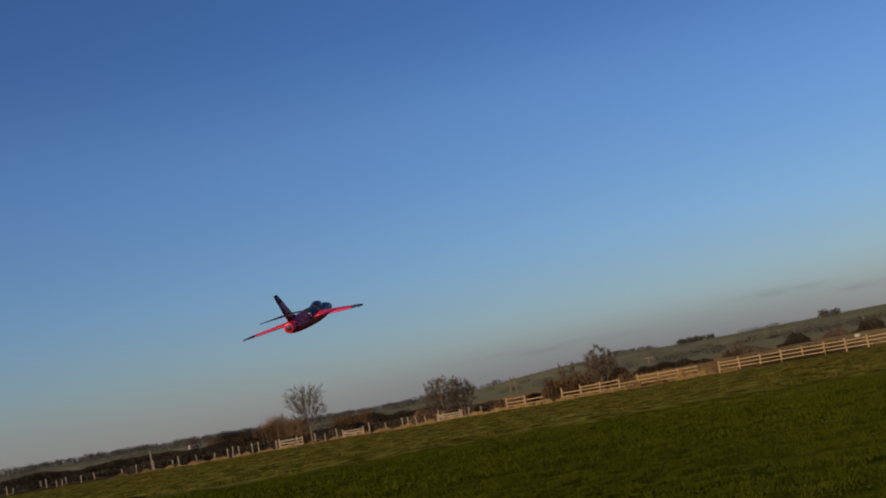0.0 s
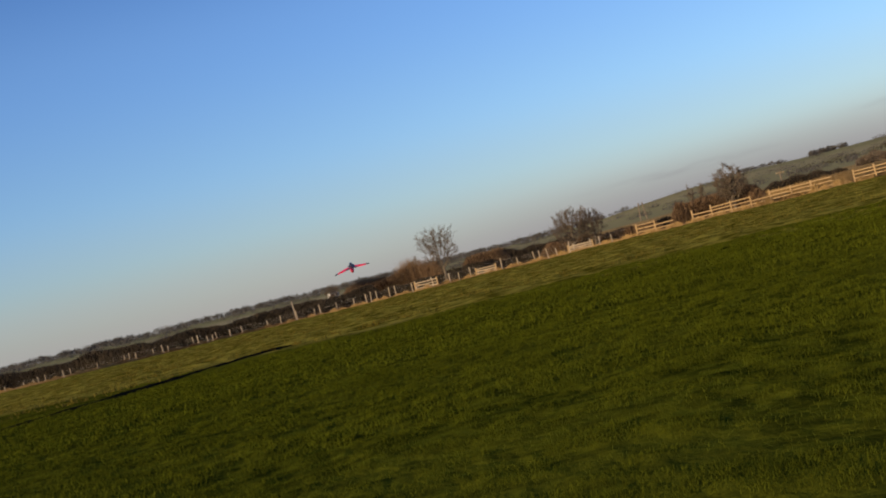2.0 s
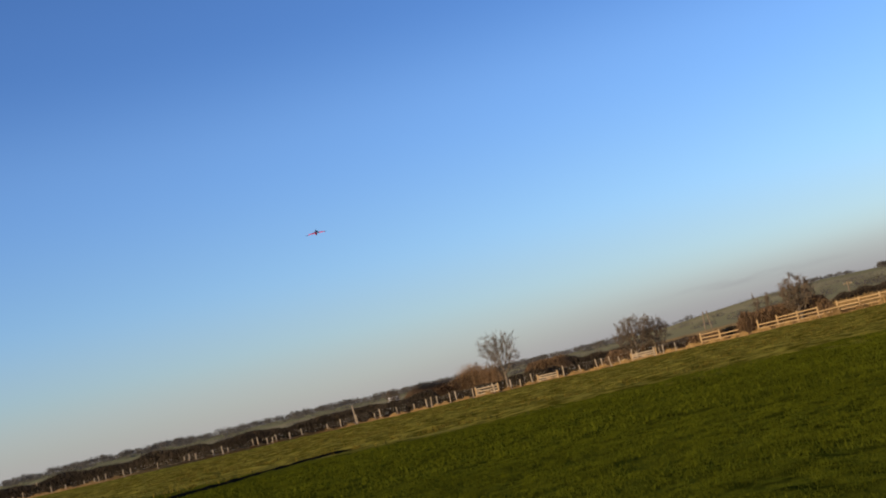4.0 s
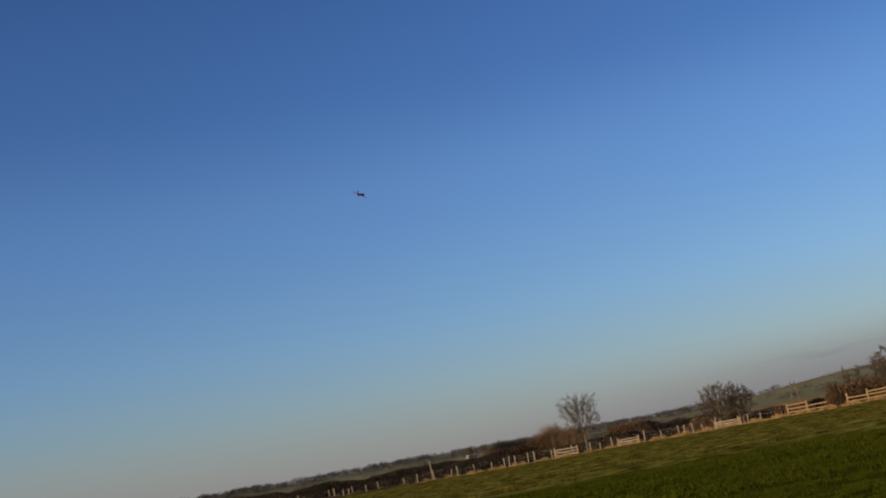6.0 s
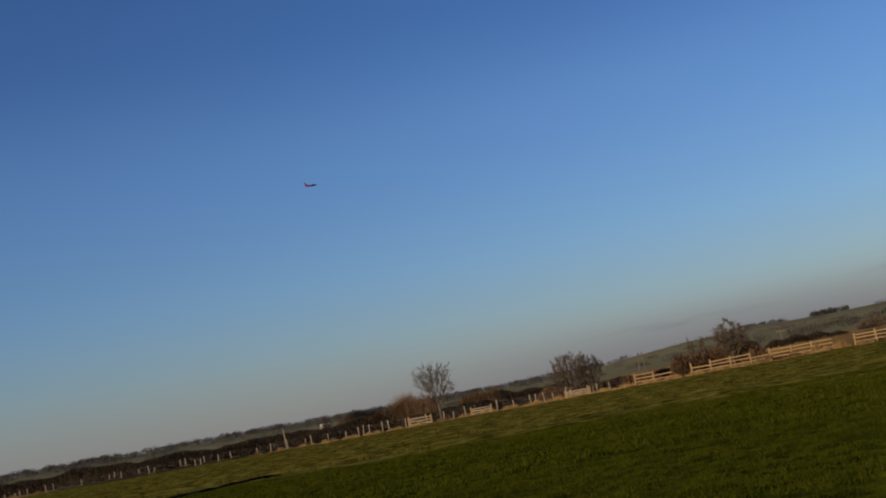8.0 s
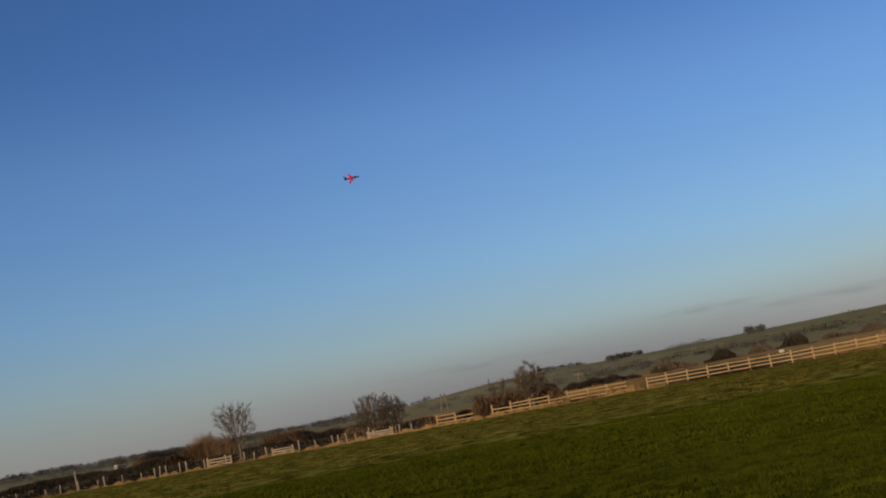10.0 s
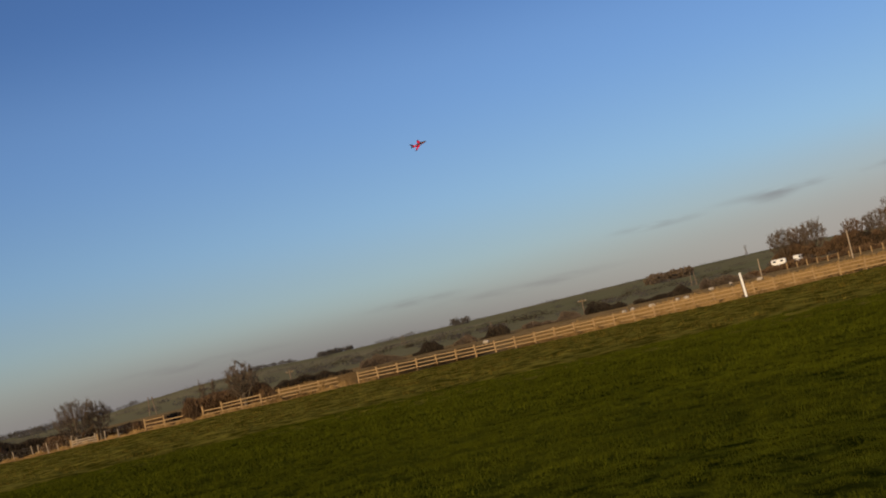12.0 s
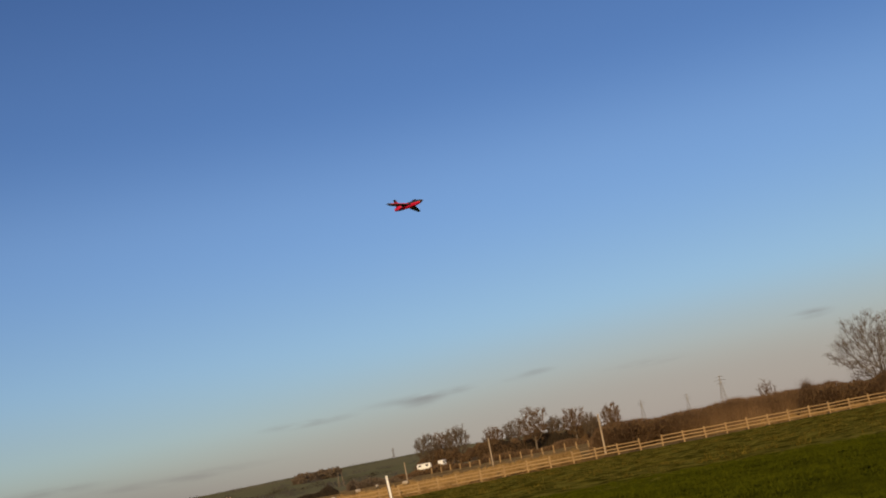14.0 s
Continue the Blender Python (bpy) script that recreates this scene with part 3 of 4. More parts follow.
def build_pole(az, dist, top, arm=True, double=False):
    """A timber power-line pole; top is its elevation in degrees above the eye."""
    base = on_ground(polar(az, dist))
    h = 1.7 + dist * math.tan(radians(top)) - base.z
    ob = tagged(new("power_pole"), "twin timber power line pole" if double else "weathered timber power line pole", "pole", "power poles")
    ob.matrix_world = pose(base.x, base.y, base.z, 0, 0, -az)
    for x in ((-0.9, 0.9) if double else (0,)):
        bm = bmesh.new()
        cylinder_between(bm, (x, 0, -0.5), (x * 0.55, 0, h), 0.14 if dist < 280 else 0.18, 0.1 if dist < 280 else 0.13, 8)
        part("shaft", bm, PALE_WOOD if dist < 280 else BARK, ob)
    if arm:
        arm_ob = part("crossarm", box(2.0, 0.14, 0.14, (0, 0, h - 0.5), 0.02), WOOD, ob)
        for x in (-0.85, 0, 0.85):
            bm = bmesh.new()
            cylinder_between(bm, (x, 0, h - 0.45), (x, 0, h - 0.2), 0.06, 0.04)
            part("insulator", bm, STEEL, arm_ob)


for az, dist, top, arm, double in ((9.75, 330, 0.80, False, True), (16.15, 300, 0.62, True, False), (21.6, 620, 1.05, False, True), (25.8, 340, 0.75, False, False),
                                   (30.2, 300, 0.85, True, False), (35.4, 400, 0.98, False, True), (38.42, 240, 0.85, False, False), (42.45, 215, 1.22, False, False), (47.65, 158, 1.33, False, False), (-21.5, 215, 0.2, False, False)):
    build_pole(az, dist, top, arm, double)


def build_pylon(az, dist, top):
    base = on_ground(polar(az, dist))
    h = 1.7 + dist * math.tan(radians(top)) - base.z
    p = tagged(new("pylon"), "distant grey lattice steel electricity pylon", "pylon", "pylons")
    p.matrix_world = pose(base.x, base.y, base.z - 0.5, 0, 0, -az + 20)
    w = h * 0.1
    for sx in (-1, 1):
        for sy in (-1, 1):
            bm = bmesh.new()
            cylinder_between(bm, (sx * w, sy * w, 0), (sx * w * 0.25, sy * w * 0.25, h * 0.72), 0.22, 0.18, 4)
            cylinder_between(bm, (sx * w * 0.25, sy * w * 0.25, h * 0.72), (0, 0, h), 0.18, 0.12, 4)
            part("leg", bm, STEEL, p)
    bm = bmesh.new()
    for k in range(7):
        z0, z1 = h * 0.72 * k / 7, h * 0.72 * (k + 1) / 7
        w0, w1 = w * (1 - 0.75 * k / 7), w * (1 - 0.75 * (k + 1) / 7)
        for s in (-1, 1):
            cylinder_between(bm, (-w0, s * w0, z0), (w1, s * w1, z1), 0.1, 0.1, 4)
            cylinder_between(bm, (s * w0, -w0, z0), (s * w1, w1, z1), 0.1, 0.1, 4)
    part("bracing", bm, STEEL, p)
    for z, l in ((0.72, 0.16), (0.82, 0.2), (0.92, 0.13)):
        bm = bmesh.new()
        cylinder_between(bm, (-h * l, 0, h * z), (0, 0, h * z + 0.8), 0.08, 0.2, 4)
        cylinder_between(bm, (h * l, 0, h * z), (0, 0, h * z + 0.8), 0.08, 0.2, 4)
        part("crossarm", bm, STEEL, p)


build_pylon(53.42, 900, 2.04)
build_pylon(49.7, 1250, 1.62)
build_pylon(38.0, 1050, 1.62)
build_pylon(51.8, 1500, 1.5)


# ---- bare winter trees ----
def grow(seed, height, trunk, clear, spread, points, lean=0.0, twig=1.0):
    """Branches as (start, end, r0, r1, level): limbs reach for points strewn through a domed crown, then end in twigs."""
    rng = np.random.default_rng(seed)
    foot, top = clear * height, height * 0.97
    mid, half = (foot * 0.8 + top) / 2, (top - foot * 0.8) / 2
    points = int(points * 1.5)
    q = rng.normal(0, 1, (points, 3))
    q /= np.linalg.norm(q, axis=1)[:, None]
    lumps = 1.0 + 0.16 * np.sin(q @ rng.normal(0, 3.2, 3) + 1) + 0.12 * np.sin(q @ rng.normal(0, 5.0, 3))
    q *= (rng.uniform(0, 1, points) ** 0.40 * lumps)[:, None]
    q[:, :2] *= (0.86 + 0.24 * q[:, 2])[:, None]
    goal = q * (spread, spread, half) + (lean * height, 0, mid)
    step = height * 0.034
    pos, parent = [np.array((0.0, 0.0, -0.3))], [-1]
    while pos[-1][2] < foot:
        pos.append(pos[-1] + np.array((rng.normal(lean * 0.5, 0.07), rng.normal(0, 0.07), 1.0)) * step)
        parent.append(len(pos) - 2)
    stem = len(pos)
    P = np.array(pos)
    gap = np.linalg.norm(goal[:, None] - P[None], axis=2)
    best, near = gap.argmin(1), gap.min(1)
    for _ in range(70):
        live = near > step * 1.25
        if live.sum() < 3 or len(P) > 2600:
            break
        pull = goal[live] - P[best[live]]
        pull /= np.linalg.norm(pull, axis=1)[:, None] + 1e-9
        total = np.zeros_like(P)
        np.add.at(total, best[live], pull)
        src = np.unique(best[live])
        d = total[src] / (np.linalg.norm(total[src], axis=1)[:, None] + 1e-9) + rng.normal(0, 0.22, (len(src), 3)) + (0, 0, 0.10)
        fresh = P[src] + d / np.linalg.norm(d, axis=1)[:, None] * step
        first = len(P)
        P = np.concatenate([P, fresh])
        parent += src.tolist()
        gap = np.linalg.norm(goal[:, None] - fresh[None], axis=2)
        closer = gap.min(1) < near
        best = np.where(closer, first + gap.argmin(1), best)
        near = np.minimum(near, gap.min(1))
    load = np.zeros(len(P))
    has_child = np.zeros(len(P), bool)
    has_child[[i for i in parent if i >= 0]] = True
    load[~has_child] = 1
    for k in range(len(P) - 1, 0, -1):
        load[parent[k]] += load[k]
    fine = 0.014 * twig
    power = math.log(trunk / fine) / math.log(load[0])
    radius = np.minimum(fine * np.maximum(load, 1) ** power, trunk)
    out = []
    for k in range(1, len(P)):
        level = 0 if k < stem else 1 if load[k] > load[0] * 0.07 else 2
        out.append((Vector(P[parent[k]]), Vector(P[k]), radius[parent[k]] if k < stem else min(radius[parent[k]], radius[k] * 1.35), radius[k], level))
    heart = np.array((lean * height, 0, foot))
    for k in range(stem, len(P)):
        if load[k] > 4:
            continue
        out_way = P[k] - heart
        out_way /= np.linalg.norm(out_way) + 1e-9
        for _ in range(3):
            d = out_way * 0.8 + rng.normal(0, 0.6, 3) + (0, 0, 0.2)
            d /= np.linalg.norm(d)
            reach = height * rng.uniform(0.035, 0.085)
            out.append((Vector(P[k]), Vector(P[k] + d * reach), fine * 0.95, fine * 0.5, 3))
            side = d + rng.normal(0, 0.55, 3)
            fork = P[k] + d * reach * rng.uniform(0.3, 0.7)
            out.append((Vector(fork), Vector(fork + side * reach * 0.6), fine * 0.8, fine * 0.4, 3))
    return out


def branch_mesh(name, segs, mat, sides):
    verts, faces = [], []
    for a, b, r0, r1, _ in segs:
        q = (b - a).to_track_quat("Z", "Y")
        u, w = q @ Vector((1, 0, 0)), q @ Vector((0, 1, 0))
        i = len(verts)
        for c, r in ((a, r0), (b, r1)):
            for k in range(sides):
                t = 2 * math.pi * k / sides
                verts.append(c + u * (r * math.cos(t)) + w * (r * math.sin(t)))
        for k in range(sides):
            faces.append((i + k, i + (k + 1) % sides, i + sides + (k + 1) % sides, i + sides + k))
    return mesh_of(name, verts, faces, mat, sides > 3)


def bare_tree(name, label, at, seed, height, trunk, clear, spread, points=420, twig_mat=None, group="", twig=1.0, lean=0.0):
    segs = grow(seed, height, trunk, clear, spread, points, lean, twig)
    t = tagged(new(name), label, "tree", group)
    t.matrix_world = Matrix.Translation(on_ground(at))
    for pname, lo, hi, mat, sides in (("trunk", 0, 0, BARK, 8), ("scaffold", 1, 1, BARK, 5), ("crown", 2, 9, twig_mat or TWIG, 3)):
        ob = new(pname, branch_mesh(pname, [g for g in segs if lo <= g[4] <= hi], mat, sides))
        ob.parent = t
    return t


bare_tree("bare_tree", "tall bare winter tree with a rounded crown on a clean trunk", fence_point(0.15, 2.0), 17, 7.2, 0.15, 0.31, 2.6, 430, lean=-0.02)
bare_tree("bare_tree", "broad bare tree with a low spreading crown", fence_point(6.35, 3.0), 21, 5.3, 0.17, 0.14, 2.5, 500)
bare_tree("bare_tree", "small bare bushy tree beside a wider one", fence_point(7.35, 4.0), 22, 4.5, 0.14, 0.14, 2.0, 420)
bare_tree("bare_tree", "round-headed bare hedgerow tree in brown scrub", fence_point(13.9, 10.0), 31, 5.4, 0.19, 0.15, 2.2, 560, twig=1.4)
bare_tree("bare_tree", "slim bare hedgerow tree in brown scrub", fence_point(12.1, 12.0), 33, 4.5, 0.12, 0.2, 0.55, 160)
bare_tree("bare_tree", "slim bare hedgerow tree in brown scrub", fence_point(12.6, 12.0), 36, 4.2, 0.11, 0.2, 0.5, 150)
bare_tree("bare_tree", "small bare tree among willow scrub", fence_point(-1.2, 24.0), 34, 4.7, 0.12, 0.15, 1.0, 200)
bare_tree("bare_tree", "small pale bare tree among willow scrub", fence_point(-5.2, 24.0), 35, 3.7, 0.12, 0.15, 1.2, 220)


def hedge(name, label, az0, az1, dist0, dist1, height, count, mat, seed, depth=6.0, uneven=0.35, kind="stuff", chip=0.28, stem_share=0.2, stem_tall=1.0):
    """A thicket between two bearings: stems with crooked clumps, uneven on top."""
    rng = np.random.default_rng(seed)
    count = int(count * 2.1)
    t = rng.uniform(0, 1, count)
    az = np.radians(az0 + (az1 - az0) * t)
    d = dist0 + (dist1 - dist0) * t + rng.uniform(0, depth, count)
    x, y = d * np.sin(az), d * np.cos(az)
    crest = np.zeros(count)
    for k in range(1, 6):
        crest += np.sin(t * (az1 - az0) * d.mean() / 57 * rng.uniform(0.25, 0.5) * k + rng.uniform(0, 6)) / k
    h = height * (1 + uneven * np.clip(crest / 1.6, -1.2, 1.2))
    h *= np.clip(np.minimum(t, 1 - t) * abs(az1 - az0) * 1.6 + 0.35, 0, 1)
    z0 = ground_height(x, y)
    z = z0 + h * rng.beta(1.3, 1.3, count)
    ob = tagged(new(name), label, "hedge", kind=kind)
    foliage = new("thicket", chips("thicket", mat, np.c_[x, y, z], 1.45 * chip * rng.uniform(0.5, 1.4, count), seed, 0.2))
    foliage.parent = ob
    k = int(count * stem_share)
    st = new("stems", blades("stems", mat, np.c_[x[:k], y[:k], z0[:k] - 0.1], stem_tall * h[:k] * rng.uniform(0.75, 1.15, k), 0.08, 0.12, seed, bend=False))
    st.parent = ob
    return ob


hedge("hedge", "dark overgrown hedge behind the wire fence", -30, -13.6, 248, 182, 2.2, 24000, DARK_HEDGE, 1, 6, 0.2, chip=0.21)
hedge("hedge", "dark overgrown hedge behind the wire fence", -14.4, -3.0, 183, 164, 1.95, 24000, DARK_HEDGE, 14, 5, 0.15, chip=0.17)
hedge("scrub", "tall russet bare willow scrub with pale upright shoots", -4.9, 0.2, 176, 170, 2.7, 12000, RED_TWIG, 2, 8, 0.28, chip=0.15, stem_share=0.35, stem_tall=1.3)
hedge("scrub", "low dark scrub under taller willows", -8.5, 5.0, 163, 150, 1.3, 11000, DARK_HEDGE, 3, 4, chip=0.16)
hedge("bush", "rounded russet bush behind the fence", 0.9, 3.4, 158, 156, 2.5, 9000, RED_TWIG, 4, 6, 0.12, chip=0.15)
hedge("hedge", "dark low hedge below the fields", 2.5, 6.5, 190, 186, 1.9, 9000, DARK_HEDGE, 5, chip=0.18)
hedge("scrub", "bare brown thicket under the twin trees", 4.7, 10.5, 146, 143, 1.4, 10000, RED_TWIG, 6, 5, chip=0.15)
hedge("scrub", "dark thicket between the hedgerow trees", 8.2, 11.8, 152, 150, 1.15, 6000, DARK_HEDGE, 16, 5, 0.6, chip=0.16)
hedge("scrub", "brown thicket with uneven top", 10.9, 15.4, 146, 143, 2.0, 13000, RED_TWIG, 7, 8, 0.4, chip=0.15)
for seed, az0, az1, near, far, tall, mat in ((8, 15.3, 19.0, 236, 234, 1.1, DARK_HEDGE), (81, 19.4, 21.6, 246, 240, 1.5, TWIG), (82, 21.9, 23.4, 250, 246, 1.7, DARK_HEDGE), (83, 23.9, 25.0, 250, 244, 1.2, TWIG),
                                              (84, 25.2, 26.6, 256, 250, 1.9, DARK_HEDGE), (86, 27.2, 30.0, 262, 258, 1.1, TWIG), (87, 30.2, 32.2, 268, 262, 1.6, DARK_HEDGE), (88, 32.5, 35.2, 262, 250, 1.4, DARK_HEDGE), (85, 35.6, 38.6, 262, 255, 1.4, TWIG)):
    hedge("hedge", "low ragged hedge at the foot of the hill", az0, az1, near, far, tall, int(800 * (az1 - az0)), mat, seed, 7, 0.85, chip=0.18)
hedge("hedge", "tall russet bare hedge of young trees", 47.0, 58.5, 172, 178, 3.65, 26000, RED_TWIG, 9, 9, 0.07, chip=0.14, stem_share=0.5, stem_tall=1.0)
hedge("scrub", "russet scrub under the big tree", 56.5, 68.0, 165, 165, 3.5, 24000, RED_TWIG, 10, 8, 0.25, chip=0.14, stem_share=0.35, stem_tall=1.1)
hedge("scrub", "dark evergreen undergrowth among the trees", 41.4, 46.5, 420, 400, 4.0, 9000, DARK_HEDGE, 12, 10, 0.25, chip=0.4)
hedge("scrub", "brown undergrowth among the bare trees", 38.9, 49.0, 425, 395, 4.8, 20000, RED_TWIG, 13, 18, 0.35, chip=0.3)
hedge("scrub", "low brown scrub across the rough ground", 37.5, 49.0, 300, 285, 1.3, 9000, RED_TWIG, 15, 12, 0.5, chip=0.22)

for k, (az, dist, hgt, lab) in enumerate(((39.6, 425, 11.0, "russet bare tree beside parked caravans"), (40.3, 440, 11.5, "bare brown tree behind parked caravans"), (41.0, 425, 12.5, "russet bare tree with a spreading crown"),
                                          (42.7, 420, 9.5, "slim bare hedgerow tree"), (43.6, 430, 10.5, "bare brown hedgerow tree"), (44.6, 400, 13.2, "taller russet bare tree with full crown"),
                                          (45.6, 410, 10.0, "bare brown hedgerow tree"), (46.5, 400, 11.0, "bare brown hedgerow tree"), (47.2, 390, 8.2, "bare brown hedgerow tree"), (48.2, 380, 9.6, "bare brown tree behind a power pole"))):
    bare_tree("bare_tree", lab, polar(az, dist), 50 + k, hgt * 1.03, 0.28, 0.16, hgt * 0.40, 420, RED_TWIG if k % 2 else TWIG, "trees by the caravans", 3.2)
bare_tree("bare_tree", "big spreading bare tree above the scrub", fence_point(60.4, 14.0), 77, 11.3, 0.38, 0.14, 6.6, 560, TWIG, twig=1.2)
bare_tree("bare_tree", "small bare hedgerow tree in tall scrub", fence_point(55.3, 40.0), 78, 5.9, 0.2, 0.2, 1.5, 220, RED_TWIG)


# ---- dry grass and reeds beyond the fence ----
def reeds(name, label, az0, az1, near, far, count, height, seed):
    rng = np.random.default_rng(seed)
    az = rng.uniform(az0, az1, count)
    out = near + (far - near) * rng.uniform(0, 1, count) ** 1.5
    d = (FENCE_AT + out) / np.cos(np.radians(az - 27))
    x, y = d * np.sin(np.radians(az)), d * np.cos(np.radians(az))
    clump = 0.65 + 0.5 * np.sin(az * 9.1 + out * 0.3) * np.sin(az * 3.3 + 1 + out * 0.5)
    h = height * clump * rng.uniform(0.6, 1.3, count)
    tagged(new(name, blades(name, DRY_GRASS, np.c_[x, y, ground_height(x, y) - 0.05], h, 0.10, 0.25, seed)), label, "dry grass", kind="stuff")


reeds("dry_grass", "golden dry rough grass behind the rail fence", 15, 46.5, 0.6, 80, 36000, 0.85, 1)
reeds("dry_grass", "pale dry grass and reeds along the fence foot", -26, 20, -0.6, 3.5, 20000, 0.5, 2)
reeds("dry_grass", "pale dry grass round the wire fence posts", -21, -0.5, -0.8, 0.8, 6000, 0.42, 7)
reeds("reed_bed", "tall russet reeds grown through the fence", 14.8, 18.8, -0.6, 3, 1500, 0.85, 3)
reeds("dry_grass", "rough dry grass tufts at the foot of the rails", 17, 41, -0.4, 0.6, 3600, 0.6, 4)
reeds("dry_grass", "thin dry grass under the russet hedge", 45, 68, 1.5, 28, 9000, 0.6, 6)


# ---- sheep, caravans, shed ----
def build_sheep(at, heading):
    s = tagged(new("sheep"), "pale woolly sheep grazing in dry grass", "sheep", "grazing sheep")
    s.matrix_world = pose(at.x, at.y, on_ground(at).z, 0, 0, heading)
    part("fleece", lathe([(-0.52, 0.1), (-0.45, 0.24), (-0.2, 0.31), (0.15, 0.31), (0.4, 0.25), (0.5, 0.12)], 12, 0.95), WOOL, s).location = (0, 0, 0.66)
    part("head", lathe([(0, 0.1), (0.12, 0.11), (0.26, 0.06), (0.3, 0.03)], 10), DARK_FACE, s, "dark face").matrix_local = pose(0, 0.45, 0.62, -50, 0, 0)
    for x in (-0.15, 0.15):
        for y in (-0.35, 0.32):
            bm = bmesh.new()
            cylinder_between(bm, (x, y, 0), (x, y, 0.5), 0.035, 0.05)
            part("leg", bm, DARK_FACE, s)


for k, (az, out) in enumerate(((25.4, 38), (32.0, 30), (32.4, 34), (33.3, 30), (34.5, 32), (34.9, 30), (36.1, 52), (37.0, 60), (38.3, 44))):
    build_sheep(fence_point(az, out + 30), 40 + k * 67)


def build_caravan(at, heading, length):
    c = tagged(new("caravan"), "white touring caravan parked beneath bare trees", "caravan", "parked caravans")
    c.matrix_world = pose(at.x, at.y, at.z, 0, 0, heading)
    part("body", box(length, 2.1, 1.75, (0, 0, 1.35), 0.22), WHITE_PAINT, c)
    part("roof", box(length * 0.86, 1.8, 0.14, (0, 0, 2.28), 0.05), TIN, c)
    for x in (-length * 0.28, length * 0.22):
        part("window", box(0.9, 0.03, 0.55, (x, -1.06, 1.6), 0.01), GLASS, c)
    door = part("door", box(0.6, 0.03, 1.5, (length * 0.04, -1.06, 1.3), 0.01), WHITE_PAINT, c)
    part("handle", box(0.05, 0.05, 0.14, (length * 0.04 + 0.22, -1.09, 1.25), 0.01), STEEL, door, "steel door handle")
    for s in (-1, 1):
        bm = lathe([(-0.09, 0.3), (-0.07, 0.33), (0.07, 0.33), (0.09, 0.3)], 16)
        wheel = part("wheel", bm, RUBBER, c)
        wheel.matrix_local = pose(0, s * 0.95, 0.33)
        part("rim", lathe([(-0.1, 0.16), (-0.093, 0.19), (0.093, 0.19), (0.1, 0.16)], 14), STEEL, wheel, "steel wheel rim")
    part("towbar", box(1.1, 0.1, 0.08, (length / 2 + 0.5, 0, 0.5), 0.01), STEEL, c)


p = polar(39.3, 400)
build_caravan(on_ground(p), -45, 4.6)
p = polar(40.15, 405)
build_caravan(on_ground(p), 20, 2.6)
build_caravan(on_ground(polar(-5.2, 330)), 30, 2.6)


def build_shed(at, heading):
    s = tagged(new("feed_stand"), "small white roofed livestock feed stand", "feeder")
    s.matrix_world = pose(at.x, at.y, at.z, 0, 0, heading)
    for x in (-0.75, 0.75):
        part("side_wall", box(0.14, 1.2, 1.5, (x, 0, 0.75), 0.01), WHITE_PAINT, s)
    part("back_wall", box(1.36, 0.1, 0.5, (0, 0.5, 1.2), 0.01), WHITE_PAINT, s)
    part("middle_rail", box(1.36, 0.08, 0.25, (0, -0.5, 0.75), 0.01), WHITE_PAINT, s)
    part("roof", box(1.8, 1.4, 0.14, (0, 0, 1.58), 0.02), WHITE_PAINT, s)


build_shed(on_ground(fence_point(-23.9, 22)), 24)


# ---- far woods and hedges on the slopes ----
def far_wood(name, label, az0, az1, dist, spread_r, count, height, seed, chips_each=46, mat=None, width=0.5):
    rng = np.random.default_rng(seed)
    pts, size = [], []
    for _ in range(count):
        az, d = radians(rng.uniform(az0, az1)), dist + rng.uniform(-spread_r, spread_r)
        x, y = d * math.sin(az), d * math.cos(az)
        z = float(ground_height(np.array(x), np.array(y)))
        h = height * rng.uniform(0.55, 1.3)
        q = rng.normal(0, 1, (2 * chips_each, 3))
        q = q / np.linalg.norm(q, axis=1)[:, None] * (rng.uniform(0, 1, 2 * chips_each) ** 0.45)[:, None]
        pts.append(q * (h * width, h * width, h * 0.5) * (1, 1, 0.9) + (x, y, z + h * 0.38))
        size.append(np.full(2 * chips_each, h * 0.11))
    tagged(new(name, chips(name, mat or HAZED_WOOD, np.concatenate(pts), np.concatenate(size), seed)), label, "woodland", kind="stuff")


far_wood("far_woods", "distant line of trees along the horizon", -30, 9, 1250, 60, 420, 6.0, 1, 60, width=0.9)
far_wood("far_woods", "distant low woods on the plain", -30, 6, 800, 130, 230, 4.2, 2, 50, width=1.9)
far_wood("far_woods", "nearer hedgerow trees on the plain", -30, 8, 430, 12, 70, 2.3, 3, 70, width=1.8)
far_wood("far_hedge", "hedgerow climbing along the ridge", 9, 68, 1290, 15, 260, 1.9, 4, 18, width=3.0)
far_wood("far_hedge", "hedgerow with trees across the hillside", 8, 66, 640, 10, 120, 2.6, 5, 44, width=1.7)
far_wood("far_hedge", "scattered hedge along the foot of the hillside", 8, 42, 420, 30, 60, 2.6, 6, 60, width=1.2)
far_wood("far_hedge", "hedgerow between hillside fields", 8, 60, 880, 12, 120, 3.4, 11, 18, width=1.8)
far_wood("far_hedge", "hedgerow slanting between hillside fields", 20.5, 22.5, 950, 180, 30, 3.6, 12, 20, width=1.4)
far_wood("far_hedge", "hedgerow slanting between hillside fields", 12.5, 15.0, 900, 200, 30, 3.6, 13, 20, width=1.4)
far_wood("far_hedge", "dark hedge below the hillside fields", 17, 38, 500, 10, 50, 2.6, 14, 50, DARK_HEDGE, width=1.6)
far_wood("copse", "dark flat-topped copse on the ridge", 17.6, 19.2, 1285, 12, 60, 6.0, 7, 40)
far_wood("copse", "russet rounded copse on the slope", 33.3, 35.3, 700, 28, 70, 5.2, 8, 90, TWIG)
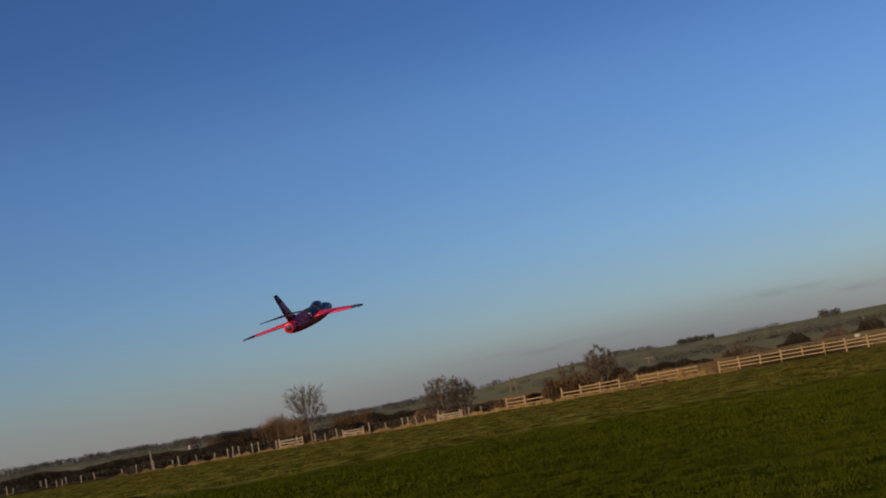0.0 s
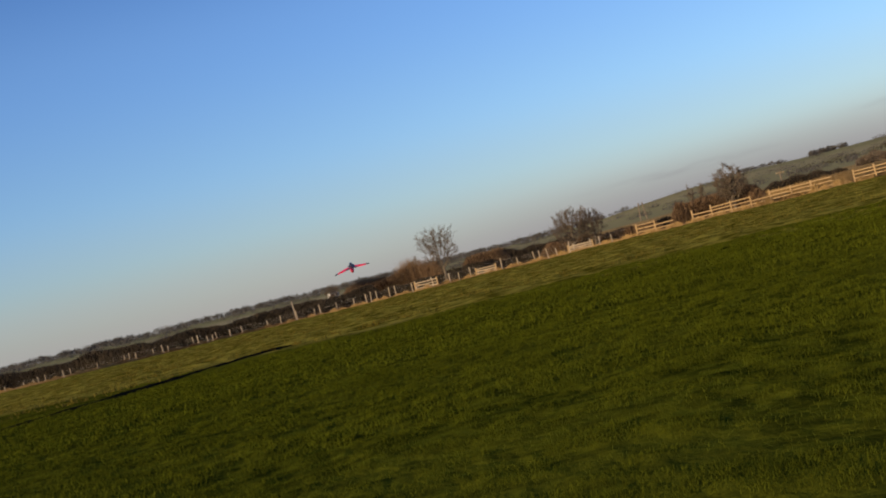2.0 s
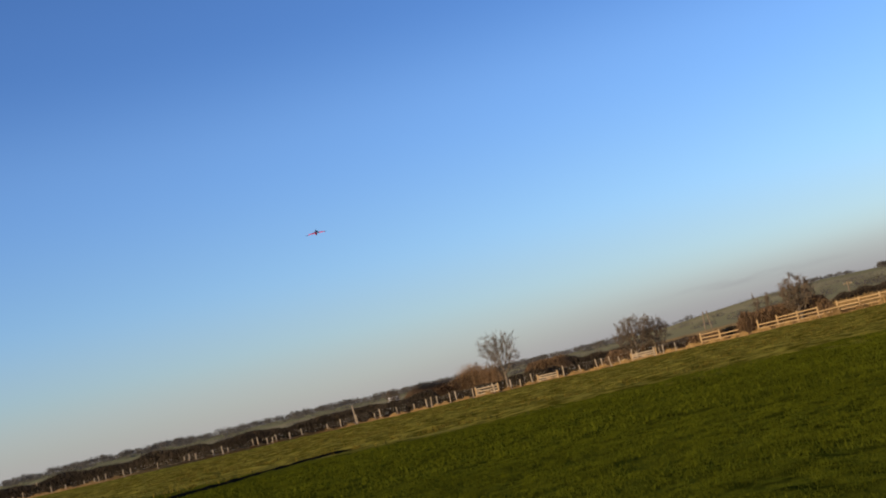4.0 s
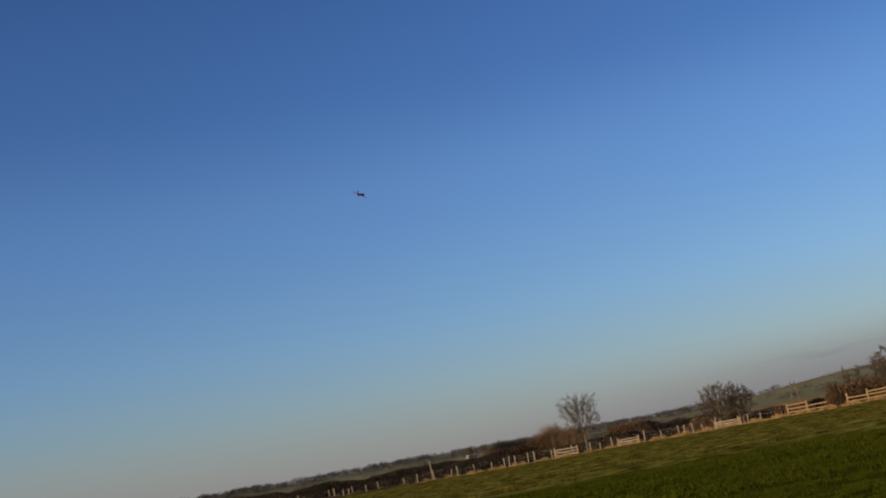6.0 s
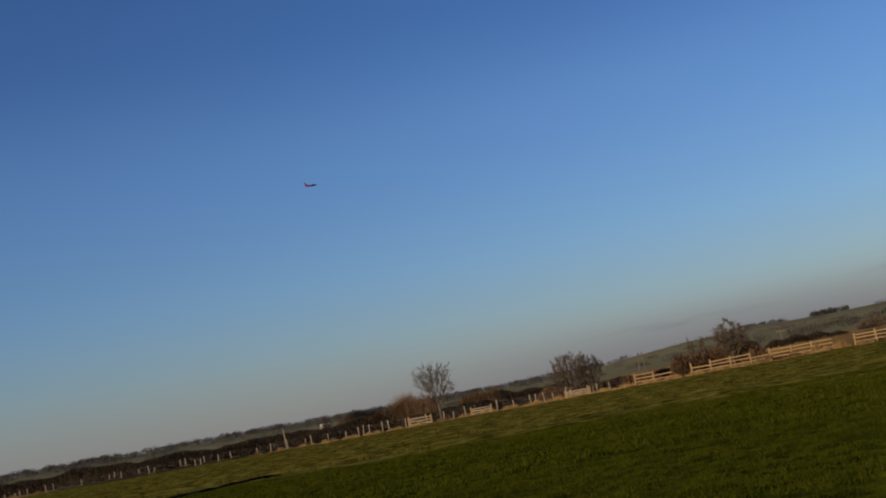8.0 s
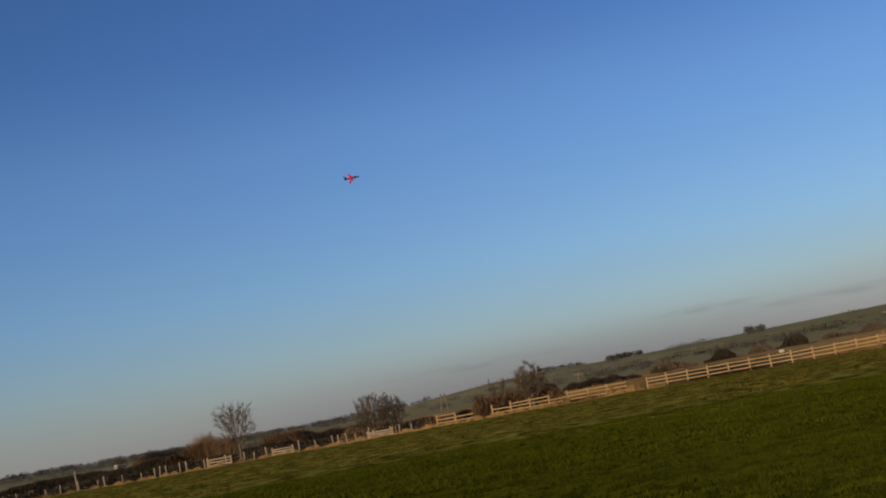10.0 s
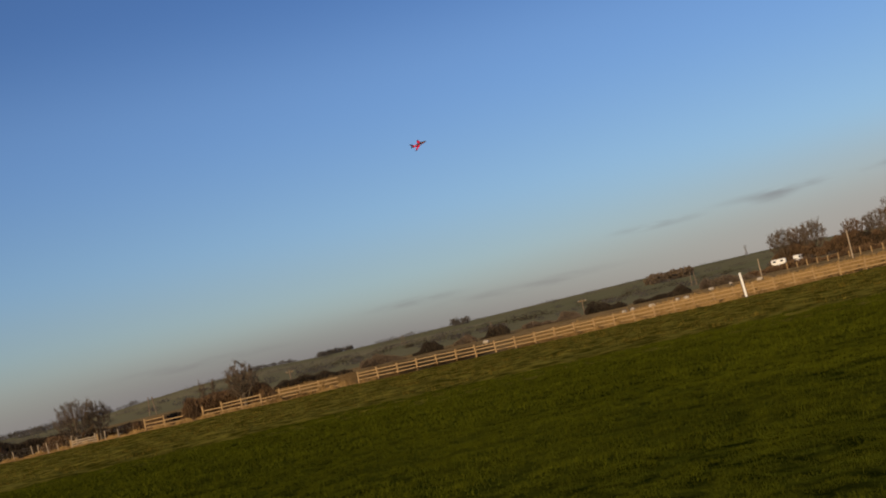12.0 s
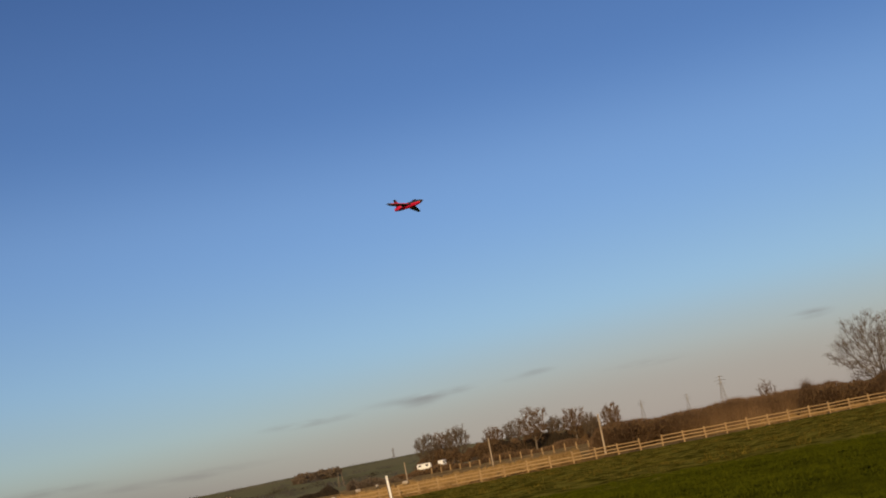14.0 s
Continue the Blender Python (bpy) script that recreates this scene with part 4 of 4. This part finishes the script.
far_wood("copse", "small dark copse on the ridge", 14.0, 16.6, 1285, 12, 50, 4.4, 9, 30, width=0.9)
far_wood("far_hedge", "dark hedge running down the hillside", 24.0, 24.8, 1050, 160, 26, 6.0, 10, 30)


# ---- grass near the viewer ----
def near_grass():
    rng = np.random.default_rng(12)
    feet, hs, ws = [], [], []
    for lo, hi, per, h, w in ((6.5, 14, 3000, 0.034, 0.006), (14, 26, 1300, 0.052, 0.011), (26, 50, 400, 0.075, 0.024)):
        area = math.radians(92) / 2 * (hi * hi - lo * lo)
        k = int(area * per)
        d, az = np.sqrt(rng.uniform(lo * lo, hi * hi, k)), np.radians(rng.uniform(-28, 64, k))
        x, y = d * np.sin(az), d * np.cos(az)
        warp = 1.5 * value_noise(x / 3.1, y / 3.1, 8)
        tuft = value_noise(x / 0.38 + warp, y / 0.38 - warp, 38) + 0.25 * value_noise(x / 0.85 + warp, y / 0.85 - warp, 85)
        keep = rng.uniform(0, 1, k) < np.clip((tuft - 0.38) * 2.6, 0.06, 1.0)
        x, y = x[keep], y[keep]
        feet.append(np.c_[x, y, roughness(x, y) - 0.006])
        hs.append(h * rng.uniform(0.5, 1.5, len(x)))
        ws.append(np.full(len(x), w))
    me = blades("grass", GREEN_BLADE, np.concatenate(feet), np.concatenate(hs), np.concatenate(ws), 0.7, 13, bend=False)
    tagged(new("grass", me), "short damp green pasture grass", "grass", kind="stuff")


def tussocks():
    rng = np.random.default_rng(15)
    k = 6500
    d, az = np.sqrt(rng.uniform(54 ** 2, 132 ** 2, k)), np.radians(rng.uniform(-28, 66, k))
    along = d * np.cos(az - radians(27))
    d, az = d[along < FENCE_AT - 1], az[along < FENCE_AT - 1]
    feet = np.repeat(np.c_[d * np.sin(az), d * np.cos(az), np.full(len(d), -0.02)], 9, 0)
    feet[:, :2] += rng.normal(0, 0.16, (len(feet), 2)) * (1.6, 1.0)
    me = blades("tussocks", ROUGH_BLADE, feet, 0.17 * rng.uniform(0.4, 1.3, len(feet)), 0.08, 0.7, 16, bend=False)
    tagged(new("tussocks", me), "rough olive grass tussocks towards the fence", "grass", kind="stuff")


near_grass()
tussocks()


def motions():
    walk(JET, [(row[0], flight_pose(*row[1:])) for row in FLIGHT])


motions()
